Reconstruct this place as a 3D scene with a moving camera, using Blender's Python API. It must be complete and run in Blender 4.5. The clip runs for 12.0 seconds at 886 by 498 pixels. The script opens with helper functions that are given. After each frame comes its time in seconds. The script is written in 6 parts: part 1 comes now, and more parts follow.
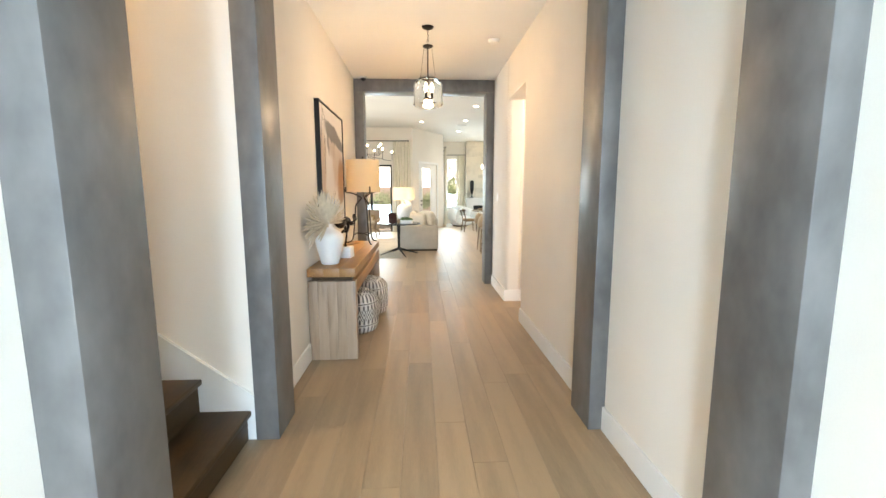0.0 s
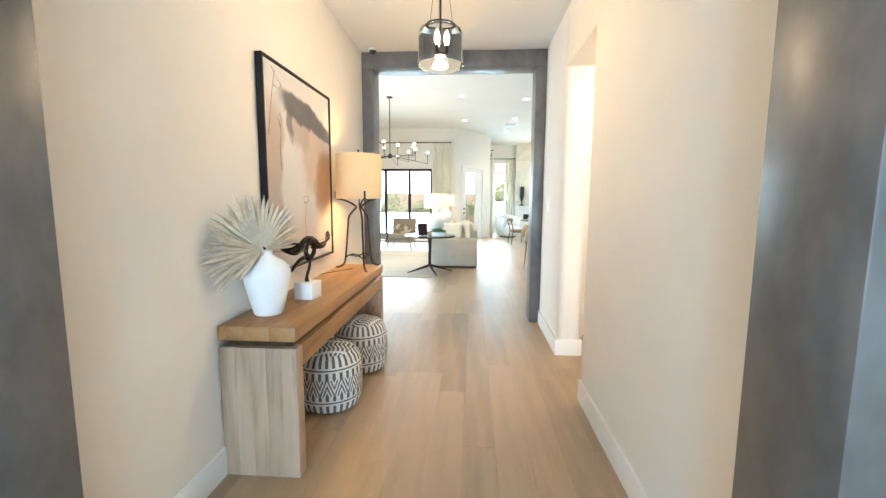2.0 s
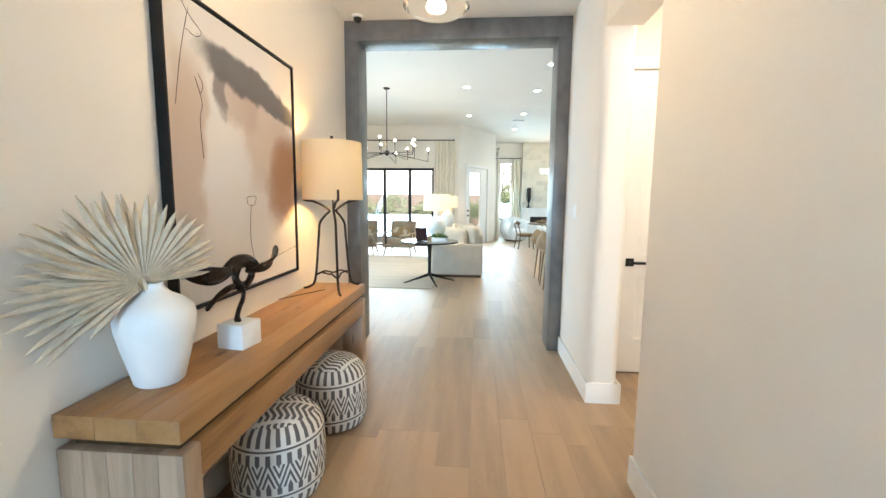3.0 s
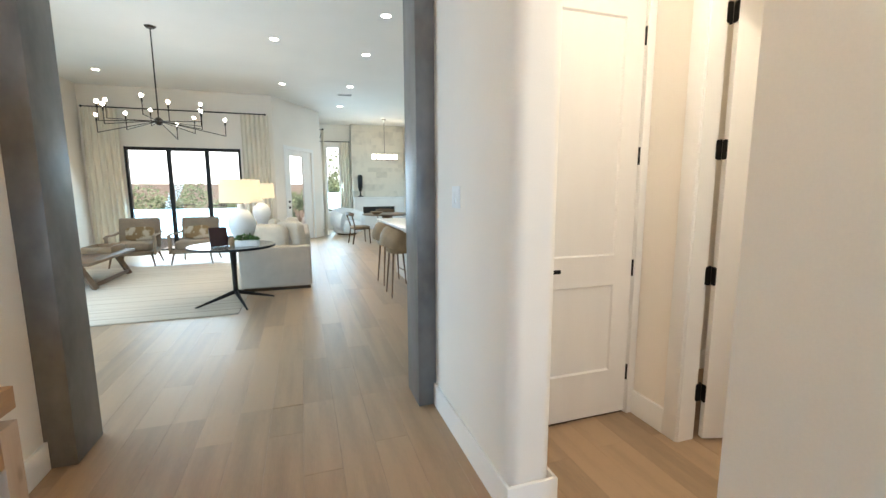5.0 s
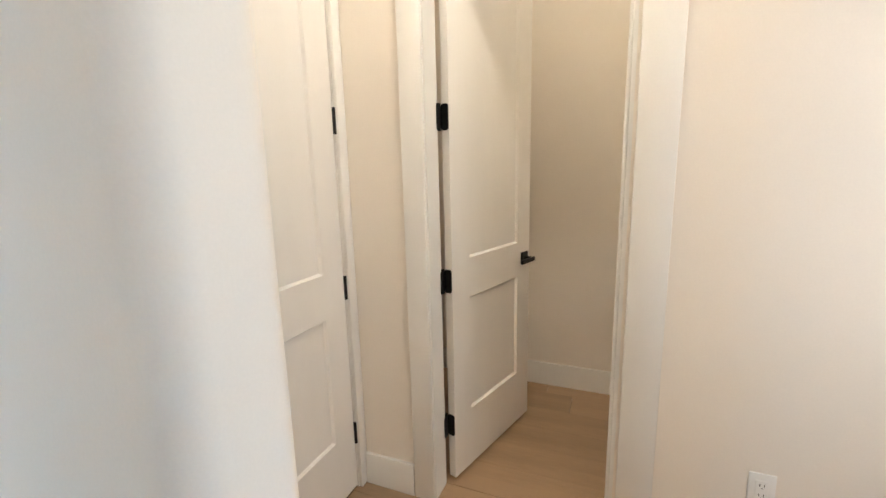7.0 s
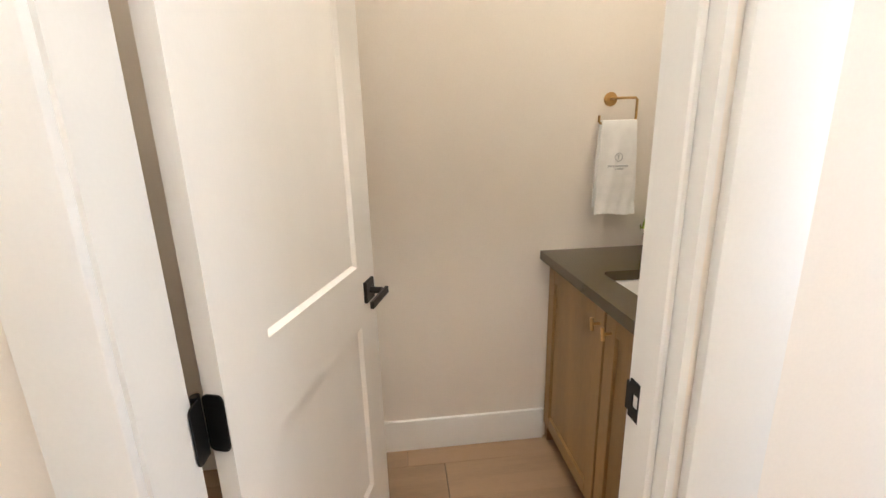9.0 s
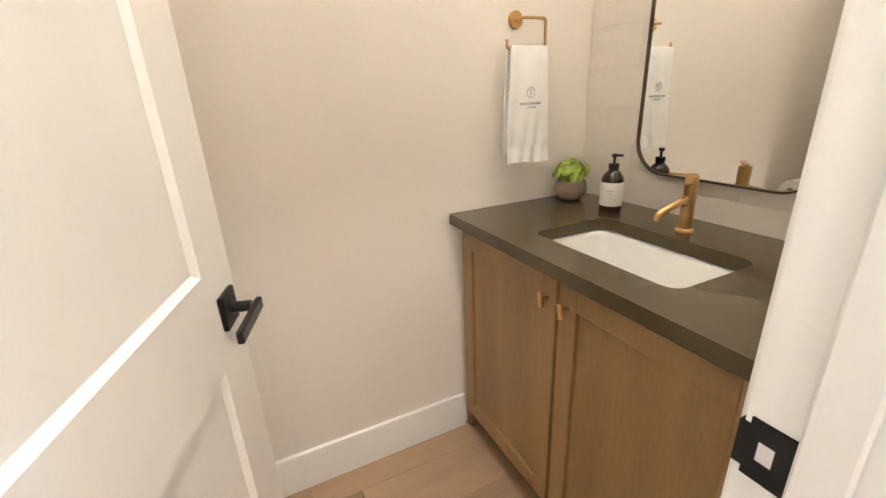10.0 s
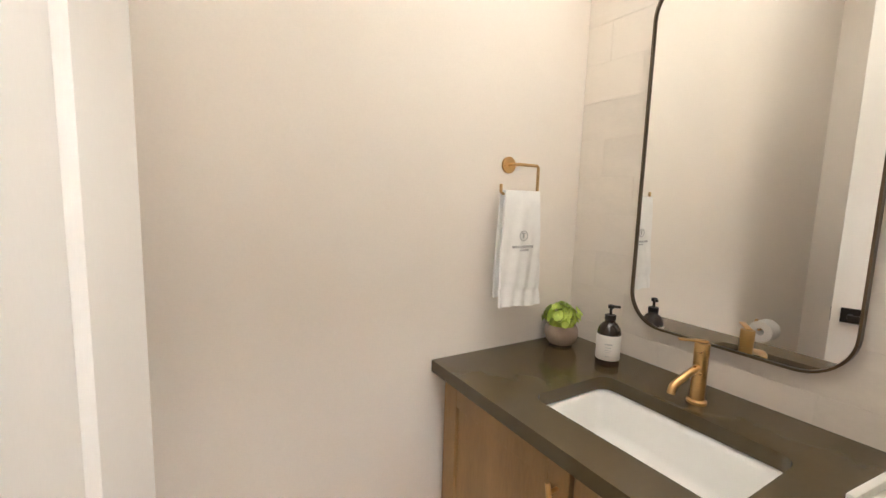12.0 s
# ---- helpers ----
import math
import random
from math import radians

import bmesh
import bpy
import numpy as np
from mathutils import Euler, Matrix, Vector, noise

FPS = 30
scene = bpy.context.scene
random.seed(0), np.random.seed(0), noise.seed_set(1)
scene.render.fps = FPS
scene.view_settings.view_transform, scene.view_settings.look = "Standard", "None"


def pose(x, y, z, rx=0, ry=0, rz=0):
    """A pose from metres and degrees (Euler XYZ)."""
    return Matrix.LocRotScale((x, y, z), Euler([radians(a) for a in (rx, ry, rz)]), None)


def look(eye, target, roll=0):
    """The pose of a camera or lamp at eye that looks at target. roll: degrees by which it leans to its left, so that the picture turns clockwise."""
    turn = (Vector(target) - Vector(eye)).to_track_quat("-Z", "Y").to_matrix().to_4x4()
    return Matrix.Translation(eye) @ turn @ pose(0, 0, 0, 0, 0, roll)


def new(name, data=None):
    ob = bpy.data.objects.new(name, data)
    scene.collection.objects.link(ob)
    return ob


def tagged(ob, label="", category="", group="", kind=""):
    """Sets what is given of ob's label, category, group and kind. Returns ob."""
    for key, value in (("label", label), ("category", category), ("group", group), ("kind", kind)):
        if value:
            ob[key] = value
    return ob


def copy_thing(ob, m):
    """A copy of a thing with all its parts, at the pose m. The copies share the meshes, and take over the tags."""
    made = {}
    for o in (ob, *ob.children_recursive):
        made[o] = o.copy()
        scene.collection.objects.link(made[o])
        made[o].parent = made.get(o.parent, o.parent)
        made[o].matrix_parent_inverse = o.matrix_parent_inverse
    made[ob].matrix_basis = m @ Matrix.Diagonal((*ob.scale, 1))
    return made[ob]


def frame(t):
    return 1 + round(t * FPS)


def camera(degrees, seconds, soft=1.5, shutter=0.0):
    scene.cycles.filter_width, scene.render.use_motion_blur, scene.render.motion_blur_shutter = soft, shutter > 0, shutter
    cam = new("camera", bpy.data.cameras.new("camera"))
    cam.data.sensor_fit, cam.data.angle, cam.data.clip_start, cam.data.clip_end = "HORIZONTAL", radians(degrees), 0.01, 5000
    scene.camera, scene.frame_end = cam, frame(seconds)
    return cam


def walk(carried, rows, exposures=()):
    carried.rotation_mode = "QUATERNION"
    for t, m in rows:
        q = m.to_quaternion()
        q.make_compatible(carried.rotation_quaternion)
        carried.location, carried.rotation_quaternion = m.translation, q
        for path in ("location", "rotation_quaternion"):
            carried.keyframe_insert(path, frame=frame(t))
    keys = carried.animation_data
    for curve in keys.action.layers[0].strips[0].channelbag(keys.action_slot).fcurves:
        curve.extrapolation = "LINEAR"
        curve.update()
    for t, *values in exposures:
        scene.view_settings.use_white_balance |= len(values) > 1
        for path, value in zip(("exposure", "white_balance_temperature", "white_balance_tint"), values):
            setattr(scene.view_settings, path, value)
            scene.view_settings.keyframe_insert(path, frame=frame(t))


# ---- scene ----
cam = camera(93.0, 12.0)
PATH = [
    (0, (0.115, 0.597, 1.438), (0.216, 2.576, 1.168), -0.1),
    (0.5, (0.18, 1.003, 1.453), (0.158, 2.986, 1.199), -0.3),
    (1, (0.289, 1.397, 1.441), (0.16, 3.379, 1.203), -0.7),
    (1.5, (0.394, 1.759, 1.446), (0.194, 3.735, 1.207), -0.3),
    (2, (0.424, 2.154, 1.439), (0.283, 4.134, 1.201), 0.3),
    (2.5, (0.436, 2.575, 1.431), (0.251, 4.552, 1.199), 0.2),
    (2.7, (0.414, 2.758, 1.445), (0.232, 4.736, 1.213), 0.3),
    (4.3, (0.372, 4.053, 1.407), (0.587, 6.025, 1.155), 0.4),
    (4.5, (0.386, 4.18, 1.414), (0.685, 6.14, 1.148), 0.2),
    (5, (0.436, 4.54, 1.398), (1.06, 6.42, 1.12), -0.2),
    (5.5, (0.541, 4.85, 1.394), (1.538, 6.557, 1.09), -0.9),
    (6, (0.612, 5.138, 1.382), (1.97, 6.57, 1.059), -1.6),
    (6.5, (0.738, 5.366, 1.39), (2.373, 6.46, 1.027), -1.6),
    (7, (0.918, 5.534, 1.392), (2.733, 6.289, 1.027), -1.4),
    (7.2, (0.986, 5.621, 1.412), (2.851, 6.23, 1.021), -1.0),
    (8.8, (1.782, 5.842, 1.373), (3.725, 5.774, 0.905), -1.7),
    (9, (1.895, 5.871, 1.354), (3.821, 5.674, 0.853), -1.5),
    (9.5, (2.151, 5.935, 1.329), (3.975, 5.364, 0.741), -1.6),
    (10, (2.299, 5.911, 1.276), (3.996, 5.105, 0.591), -2.5),
    (10.5, (2.424, 5.869, 1.244), (3.95, 4.794, 0.526), -1.5),
    (11, (2.471, 5.879, 1.299), (3.903, 4.584, 0.775), 0.1),
    (11.5, (2.477, 5.905, 1.366), (3.981, 4.619, 1.076), 1.5),
    (12, (2.485, 5.906, 1.382), (4.182, 4.875, 1.141), 1.8),
]
walk(cam, [(t, look(eye, target, roll)) for t, eye, target, roll in PATH], [(0.0, 1.08, 8600, 17), (0.5, 1.2, 8300, 15), (1.5, 1.38, 7600, 12), (2.5, 1.22, 7150, 10), (4.4, 0.88, 7050, 10), (5.0, 0.74, 6900, 10), (6.5, 0.80, 6650, 10), (7.0, 0.72, 6600, 10), (9.0, 1.25, 5950, 11), (10.0, 1.65, 5850, 11), (10.5, 1.92, 5800, 11), (11.0, 1.82, 5450, 11), (11.5, 1.67, 5550, 11), (12.0, 1.54, 5550, 11)])

# ---- light ----
world = bpy.data.worlds.new("sky")
scene.world = world
world.use_nodes = True
sky = world.node_tree.nodes.new("ShaderNodeTexSky")
sky.sky_type = "NISHITA"
sky.sun_disc = False
sky.sun_elevation = radians(48)
sky.sun_rotation = radians(116)
world.node_tree.nodes["Background"].inputs[1].default_value = 0.12
world.node_tree.links.new(sky.outputs[0], world.node_tree.nodes["Background"].inputs[0])


def lamp(name, kind, m, watts, colour, size=0.1, size_y=None, spread=None):
    data = bpy.data.lights.new(name, kind)
    data.energy, data.color = watts, colour
    if kind == "AREA":
        data.size = size
        if size_y:
            data.shape, data.size_y = "RECTANGLE", size_y
        else:
            data.shape = "DISK"
        if spread:
            data.spread = radians(spread)
    elif kind == "SUN":
        data.angle = radians(size)
    else:
        data.shadow_soft_size = size
    ob = new(name, data)
    ob.matrix_basis = m
    return ob


DAY = (0.42, 0.73, 1.0)
WARM = (1.0, 0.80, 0.55)
SOFT = (1.0, 0.92, 0.80)
lamp("sun", "SUN", look((10, -5, 14), (0, 0, 0)), 5.0, (1.0, 0.95, 0.88), 0.5)
# sky light in the openings, with added fill lamps noted
lamp("slider_daylight", "AREA", look((-2.14, 15.9, 1.25), (-2.14, 11, -1.6)), 72, DAY, 2.3, 2.3)
lamp("west_daylight", "AREA", look((-4.02, 9.4, 1.4), (1.2, 8.9, -0.9)), 108, (0.40, 0.68, 1.0), 2.4, 2.0)
lamp("door_daylight", "AREA", look((0.5, 16.9, 1.4), (2.6, 15.6, 1.2)), 36, DAY, 0.5, 1.8)
lamp("nook_daylight", "AREA", look((1.55, 20.15, 1.7), (1.6, 15, -1.0)), 38, DAY, 0.6, 2.2)
# added bluish fill before the closed right wall, which has no opening
lamp("nook_side_fill", "AREA", look((4.85, 17.5, 1.6), (0, 17.0, -1.2)), 47, (0.38, 0.70, 1.0), 2.6, 2.0)
lamp("entry_daylight", "AREA", look((-0.08, -1.15, 1.25), (0.1, 4, -0.9)), 92, (0.38, 0.655, 1.0), 0.5, 2.1)
lamp("sidelight_daylight", "AREA", look((0.98, -1.15, 1.25), (0.3, 4, -0.9)), 30, (0.38, 0.655, 1.0), 0.28, 2.1)
# added fill lamp that brightens the passage walls; no such window is known
lamp("passage_fill", "AREA", look((1.9, 4.33, 1.5), (2.1, 7, 1.2)), 5.5, (0.88, 0.93, 1.0), 0.7, 1.5)
# lamps of the house
lamp("pendant_light", "POINT", pose(0.193, 5.06, 2.31), 9.5, WARM, 0.06)
lamp("table_lamp_light", "POINT", pose(-0.600, 5.892, 1.60), 66, (1.0, 0.64, 0.26), 0.03)
lamp("stair_light", "POINT", pose(-2.3, 2.4, 4.4), 30, (1.0, 0.82, 0.54), 0.1)
lamp("vestibule_light", "AREA", look((1.98, 5.74, 2.94), (1.98, 5.74, 0)), 10.0, (1.0, 0.91, 0.76), 0.12)
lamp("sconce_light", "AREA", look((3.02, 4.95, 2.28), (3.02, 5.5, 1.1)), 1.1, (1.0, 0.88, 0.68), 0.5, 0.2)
# unseen ceiling fill added to even out the powder room walls, no fixture
lamp("powder_fill", "AREA", look((3.0, 5.75, 2.985), (3.0, 5.75, 0)), 4.2, (1.0, 0.88, 0.68), 0.55)
lamp("chandelier_light", "POINT", pose(-1.49, 11.83, 2.75), 4, SOFT, 0.5)

# ---- materials ----


def material(name, colour, rough=0.5, metal=0.0, vary=0.06, scale=(3, 3, 3), fine=60.0, bump=0.05, coat=0.0, detail=4.0, per_object=0.0, per_island=0.0, spec=0.5, coat_rough=0.25):
    m = bpy.data.materials.new(name)
    m.use_nodes = True
    n, l = m.node_tree.nodes, m.node_tree.links
    b = n["Principled BSDF"]
    b.inputs["Roughness"].default_value = rough
    b.inputs["Metallic"].default_value = metal
    b.inputs["Specular IOR Level"].default_value = spec
    b.inputs["Coat Weight"].default_value = coat
    b.inputs["Coat Roughness"].default_value = coat_rough
    co = n.new("ShaderNodeTexCoord")
    mp = n.new("ShaderNodeMapping")
    mp.inputs["Scale"].default_value = scale
    l.new(co.outputs["Object"], mp.inputs[0])
    big = n.new("ShaderNodeTexNoise")
    big.inputs["Scale"].default_value = 1.0
    big.inputs["Detail"].default_value = detail
    l.new(mp.outputs[0], big.inputs["Vector"])
    small = n.new("ShaderNodeTexNoise")
    small.inputs["Scale"].default_value = fine
    small.inputs["Detail"].default_value = 3
    l.new(mp.outputs[0], small.inputs["Vector"])
    mix = n.new("ShaderNodeMath")
    mix.operation = "MULTIPLY_ADD"
    mix.inputs[1].default_value = 0.35
    l.new(small.outputs[0], mix.inputs[0])
    l.new(big.outputs[0], mix.inputs[2])
    last = mix.outputs[0]
    if per_object or per_island:
        rnd = n.new("ShaderNodeObjectInfo") if per_object else n.new("ShaderNodeNewGeometry")
        add = n.new("ShaderNodeMath")
        add.operation = "MULTIPLY_ADD"
        add.inputs[1].default_value = per_object or per_island
        l.new(rnd.outputs["Random" if per_object else "Random Per Island"], add.inputs[0])
        l.new(last, add.inputs[2])
        last = add.outputs[0]
    ramp = n.new("ShaderNodeValToRGB")
    dark = tuple(c * (1 - 2.2 * vary) for c in colour) + (1,)
    lite = tuple(min(1, c * (1 + 1.6 * vary)) for c in colour) + (1,)
    shift = 0.5 * (per_object or per_island)
    ramp.color_ramp.elements[0].position, ramp.color_ramp.elements[0].color = 0.38 + shift * 0.3, dark
    ramp.color_ramp.elements[1].position, ramp.color_ramp.elements[1].color = min(1.0, 0.95 + shift), lite
    l.new(last, ramp.inputs[0])
    l.new(ramp.outputs[0], b.inputs["Base Color"])
    rr = n.new("ShaderNodeMapRange")
    rr.inputs["To Min"].default_value = max(0.02, rough * 0.85)
    rr.inputs["To Max"].default_value = min(1, rough * 1.2)
    l.new(big.outputs[0], rr.inputs[0])
    l.new(rr.outputs[0], b.inputs["Roughness"])
    if bump:
        bp = n.new("ShaderNodeBump")
        bp.inputs["Strength"].default_value = min(1, bump * 4)
        bp.inputs["Distance"].default_value = bump * 0.01
        l.new(small.outputs[0], bp.inputs["Height"])
        l.new(bp.outputs[0], b.inputs["Normal"])
    return m


def glow(name, colour, strength):
    m = bpy.data.materials.new(name)
    m.use_nodes = True
    b = m.node_tree.nodes["Principled BSDF"]
    b.inputs["Base Color"].default_value = (*colour, 1)
    b.inputs["Emission Color"].default_value = (*colour, 1)
    b.inputs["Emission Strength"].default_value = strength
    return m


def glass(name, tint=(1, 1, 1), rough=0.0):
    m = bpy.data.materials.new(name)
    m.use_nodes = True
    b = m.node_tree.nodes["Principled BSDF"]
    b.inputs["Base Color"].default_value = (*tint, 1)
    b.inputs["Transmission Weight"].default_value = 1
    b.inputs["Roughness"].default_value = rough
    b.inputs["IOR"].default_value = 1.45
    return m


PAINT = material("wall_paint", (0.84, 0.775, 0.695), 0.7, vary=0.025, scale=(1.2, 1.2, 1.2), fine=150, bump=0.05)
CEIL = material("ceiling_paint", (0.82, 0.80, 0.76), 0.85, vary=0.02, scale=(1, 1, 1), fine=140, bump=0.05)
WHITE = material("white_trim_paint", (0.82, 0.80, 0.765), 0.38, vary=0.02, scale=(2, 2, 2), fine=80, bump=0.02)
DOORPAINT = material("door_paint", (0.83, 0.80, 0.76), 0.42, vary=0.02, scale=(6, 6, 1.2), fine=60, bump=0.02)
STAIN = material("grey_stained_wood", (0.146, 0.139, 0.133), 0.40, vary=0.26, scale=(2.4, 2.4, 1.5), fine=6, bump=0.05, coat=0.15, detail=5)
FLOOR = material("oak_floor", (0.315, 0.207, 0.120), 0.44, vary=0.13, scale=(14, 1.1, 14), fine=16, bump=0.05, per_object=0.38, coat=0.4, detail=7, coat_rough=0.40)
FLOORJ = material("oak_floor_joined", (0.315, 0.207, 0.120), 0.44, vary=0.13, scale=(14, 1.1, 14), fine=16, bump=0.05, per_island=0.45, coat=0.4, detail=7, coat_rough=0.40)
SUBFLOOR = material("floor_joint", (0.12, 0.085, 0.055), 0.8)
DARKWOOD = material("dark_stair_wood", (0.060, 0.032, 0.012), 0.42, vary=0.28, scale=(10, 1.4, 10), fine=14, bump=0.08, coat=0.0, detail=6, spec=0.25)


def timber(name, dark, mid, lite, along, rough=0.5, knots=0.55):
    """Boards with long grain along one axis, slow tone changes, pores and knots."""
    m = bpy.data.materials.new(name)
    m.use_nodes = True
    n, l = m.node_tree.nodes, m.node_tree.links
    b = n["Principled BSDF"]
    co, info = n.new("ShaderNodeTexCoord"), n.new("ShaderNodeObjectInfo")

    def math_node(op, p, q=0.0, r=0.0):
        k = n.new("ShaderNodeMath")
        k.operation = op
        for i, v in enumerate((p, q, r)):
            if isinstance(v, (int, float)):
                k.inputs[i].default_value = v
            else:
                l.new(v, k.inputs[i])
        return k.outputs[0]

    shift = n.new("ShaderNodeCombineXYZ")
    for i in range(3):
        l.new(math_node("MULTIPLY", info.outputs["Random"], (7.3, 11.9, 5.1)[i]), shift.inputs[i])
    at = n.new("ShaderNodeVectorMath")
    at.operation = "ADD"
    l.new(co.outputs["Object"], at.inputs[0])
    l.new(shift.outputs[0], at.inputs[1])

    def stretched(across, long):
        mp = n.new("ShaderNodeMapping")
        mp.inputs["Scale"].default_value = tuple(long if i == along else across for i in range(3))
        l.new(at.outputs[0], mp.inputs[0])
        return mp.outputs[0]

    def grain(across, long, detail, distortion=0.0):
        t = n.new("ShaderNodeTexNoise")
        t.inputs["Scale"].default_value = 1.0
        t.inputs["Detail"].default_value = detail
        t.inputs["Distortion"].default_value = distortion
        l.new(stretched(across, long), t.inputs["Vector"])
        return t.outputs[0]

    slow = grain(5.0, 1.1, 3, 0.6)
    streak = grain(38.0, 1.9, 5, 0.4)
    pores = grain(170.0, 9.0, 2)
    cell = n.new("ShaderNodeTexVoronoi")
    cell.inputs["Scale"].default_value = 1.0
    l.new(stretched(6.5, 2.6), cell.inputs["Vector"])
    knot = n.new("ShaderNodeMapRange")
    knot.inputs["From Min"].default_value, knot.inputs["From Max"].default_value = 0.03, 0.13
    knot.inputs["To Min"].default_value, knot.inputs["To Max"].default_value = knots, 0.0
    l.new(cell.outputs["Distance"], knot.inputs[0])
    tone = math_node("MULTIPLY_ADD", slow, 0.50, math_node("MULTIPLY_ADD", streak, 0.22, math_node("MULTIPLY_ADD", pores, 0.10, 0.13)))
    tone = math_node("MULTIPLY_ADD", math_node("SUBTRACT", info.outputs["Random"], 0.5), 0.10, tone)
    tone = math_node("SUBTRACT", tone, math_node("MULTIPLY", knot.outputs[0], math_node("SUBTRACT", streak, 0.12)))
    ramp = n.new("ShaderNodeValToRGB")
    ramp.color_ramp.elements[0].position, ramp.color_ramp.elements[0].color = 0.34, (*dark, 1)
    ramp.color_ramp.elements[1].position, ramp.color_ramp.elements[1].color = 0.70, (*lite, 1)
    ramp.color_ramp.elements.new(0.52).color = (*mid, 1)
    l.new(tone, ramp.inputs[0])
    l.new(ramp.outputs[0], b.inputs["Base Color"])
    l.new(math_node("MULTIPLY_ADD", streak, 0.2, rough - 0.1), b.inputs["Roughness"])
    bp = n.new("ShaderNodeBump")
    bp.inputs["Strength"].default_value = 0.3
    bp.inputs["Distance"].default_value = 0.0015
    l.new(math_node("ADD", streak, pores), bp.inputs["Height"])
    l.new(bp.outputs[0], b.inputs["Normal"])
    return m


CONSOLE = timber("acacia_console_wood", (0.13, 0.052, 0.017), (0.335, 0.160, 0.058), (0.44, 0.24, 0.10), 1, 0.40, 0.4)
CONSOLEV = timber("acacia_leg_wood", (0.20, 0.12, 0.075), (0.41, 0.275, 0.185), (0.50, 0.36, 0.26), 2, 0.5, 0.8)
BLACK = material("black_metal", (0.018, 0.017, 0.016), 0.38, 0.6, vary=0.2, scale=(8, 8, 8))
IRON = material("dark_iron", (0.05, 0.038, 0.03), 0.42, 0.85, vary=0.25, scale=(14, 14, 14), fine=30, bump=0.12)
BRASS = material("brushed_brass", (0.62, 0.40, 0.17), 0.28, 1.0, vary=0.08, scale=(20, 20, 20))
SLATE = material("dark_quartz", (0.077, 0.056, 0.026), 0.16, vary=0.06, scale=(9, 9, 9), fine=40, bump=0.0)
CABINET = material("taupe_cabinet_wood", (0.305, 0.182, 0.072), 0.40, vary=0.14, scale=(9, 9, 1.4), fine=18, bump=0.05, detail=6)
CERAMIC = material("white_ceramic", (0.84, 0.83, 0.80), 0.3, vary=0.02, scale=(6, 6, 6), fine=40, bump=0.05)
SINK = material("glazed_sink", (0.86, 0.85, 0.82), 0.12, vary=0.01, bump=0.0)
MATTEVASE = material("matte_white_vase", (0.82, 0.82, 0.81), 0.65, vary=0.03, scale=(9, 9, 9), fine=50, bump=0.12)
TOWEL = material("white_terry", (0.87, 0.855, 0.83), 0.95, vary=0.03, scale=(20, 20, 20), fine=12, bump=0.03)
MARBLE = material("white_marble", (0.76, 0.73, 0.68), 0.4, vary=0.05, scale=(9, 9, 9), fine=6, bump=0.01, detail=8)
TILE = material("stone_tile", (0.70, 0.635, 0.555), 0.40, vary=0.035, scale=(7, 7, 14), fine=10, bump=0.06, per_object=0.5, detail=6)
GROUT = material("grout", (0.69, 0.63, 0.55), 0.85, vary=0.05)
GLASS = glass("clear_glass")
PLASTIC = material("white_plastic", (0.82, 0.81, 0.79), 0.35, vary=0.01, bump=0)
MIRROR = bpy.data.materials.new("mirror")
MIRROR.use_nodes = True
MIRROR.node_tree.nodes["Principled BSDF"].inputs["Metallic"].default_value = 1
MIRROR.node_tree.nodes["Principled BSDF"].inputs["Roughness"].default_value = 0.01
MIRROR.node_tree.nodes["Principled BSDF"].inputs["Base Color"].default_value = (0.9, 0.9, 0.88, 1)

# ---- shaping helpers ----


def link(name, bm, mat, parent=None, label="", angle=35):
    bmesh.ops.recalc_face_normals(bm, faces=bm.faces)
    me = bpy.data.meshes.new(name)
    for f in bm.faces:
        f.smooth = True
    bm.to_mesh(me)
    bm.free()
    me.set_sharp_from_angle(angle=radians(angle))
    me.materials.append(mat)
    ob = new(name, me)
    if parent:
        ob.parent = parent
    if label:
        ob["label"] = label
    return ob


def part(name, bm, mat, parent, label=""):
    return link(name, bm, mat, parent, label)


def thing(name, m, label, category, group="", kind=""):
    ob = new(name)
    ob.empty_display_size = 0.1
    ob.matrix_basis = m
    return tagged(ob, label, category, group, kind)


def structure(name, bm, mat, label="", category=""):
    return tagged(link(name, bm, mat), label or name.replace("_", " "), category or name.split("_")[0], kind="structure")


def box(x0, x1, y0, y1, z0, z1, bev=0.0, seg=2, bm=None):
    b = bmesh.new()
    bmesh.ops.create_cube(b, size=1)
    for v in b.verts:
        v.co = Vector((x0 + (v.co.x + 0.5) * (x1 - x0), y0 + (v.co.y + 0.5) * (y1 - y0), z0 + (v.co.z + 0.5) * (z1 - z0)))
    if bev:
        bmesh.ops.bevel(b, geom=list(b.edges), offset=bev, segments=seg, profile=0.5, affect="EDGES")
    return join(bm, b) if bm else b


def join(a, b):
    me = bpy.data.meshes.new("tmp")
    b.to_mesh(me)
    b.free()
    a.from_mesh(me)
    bpy.data.meshes.remove(me)
    return a


def joined(*bms):
    first = bms[0]
    for other in bms[1:]:
        join(first, other)
    return first


def moved(bm, m):
    bm.transform(m)
    return bm


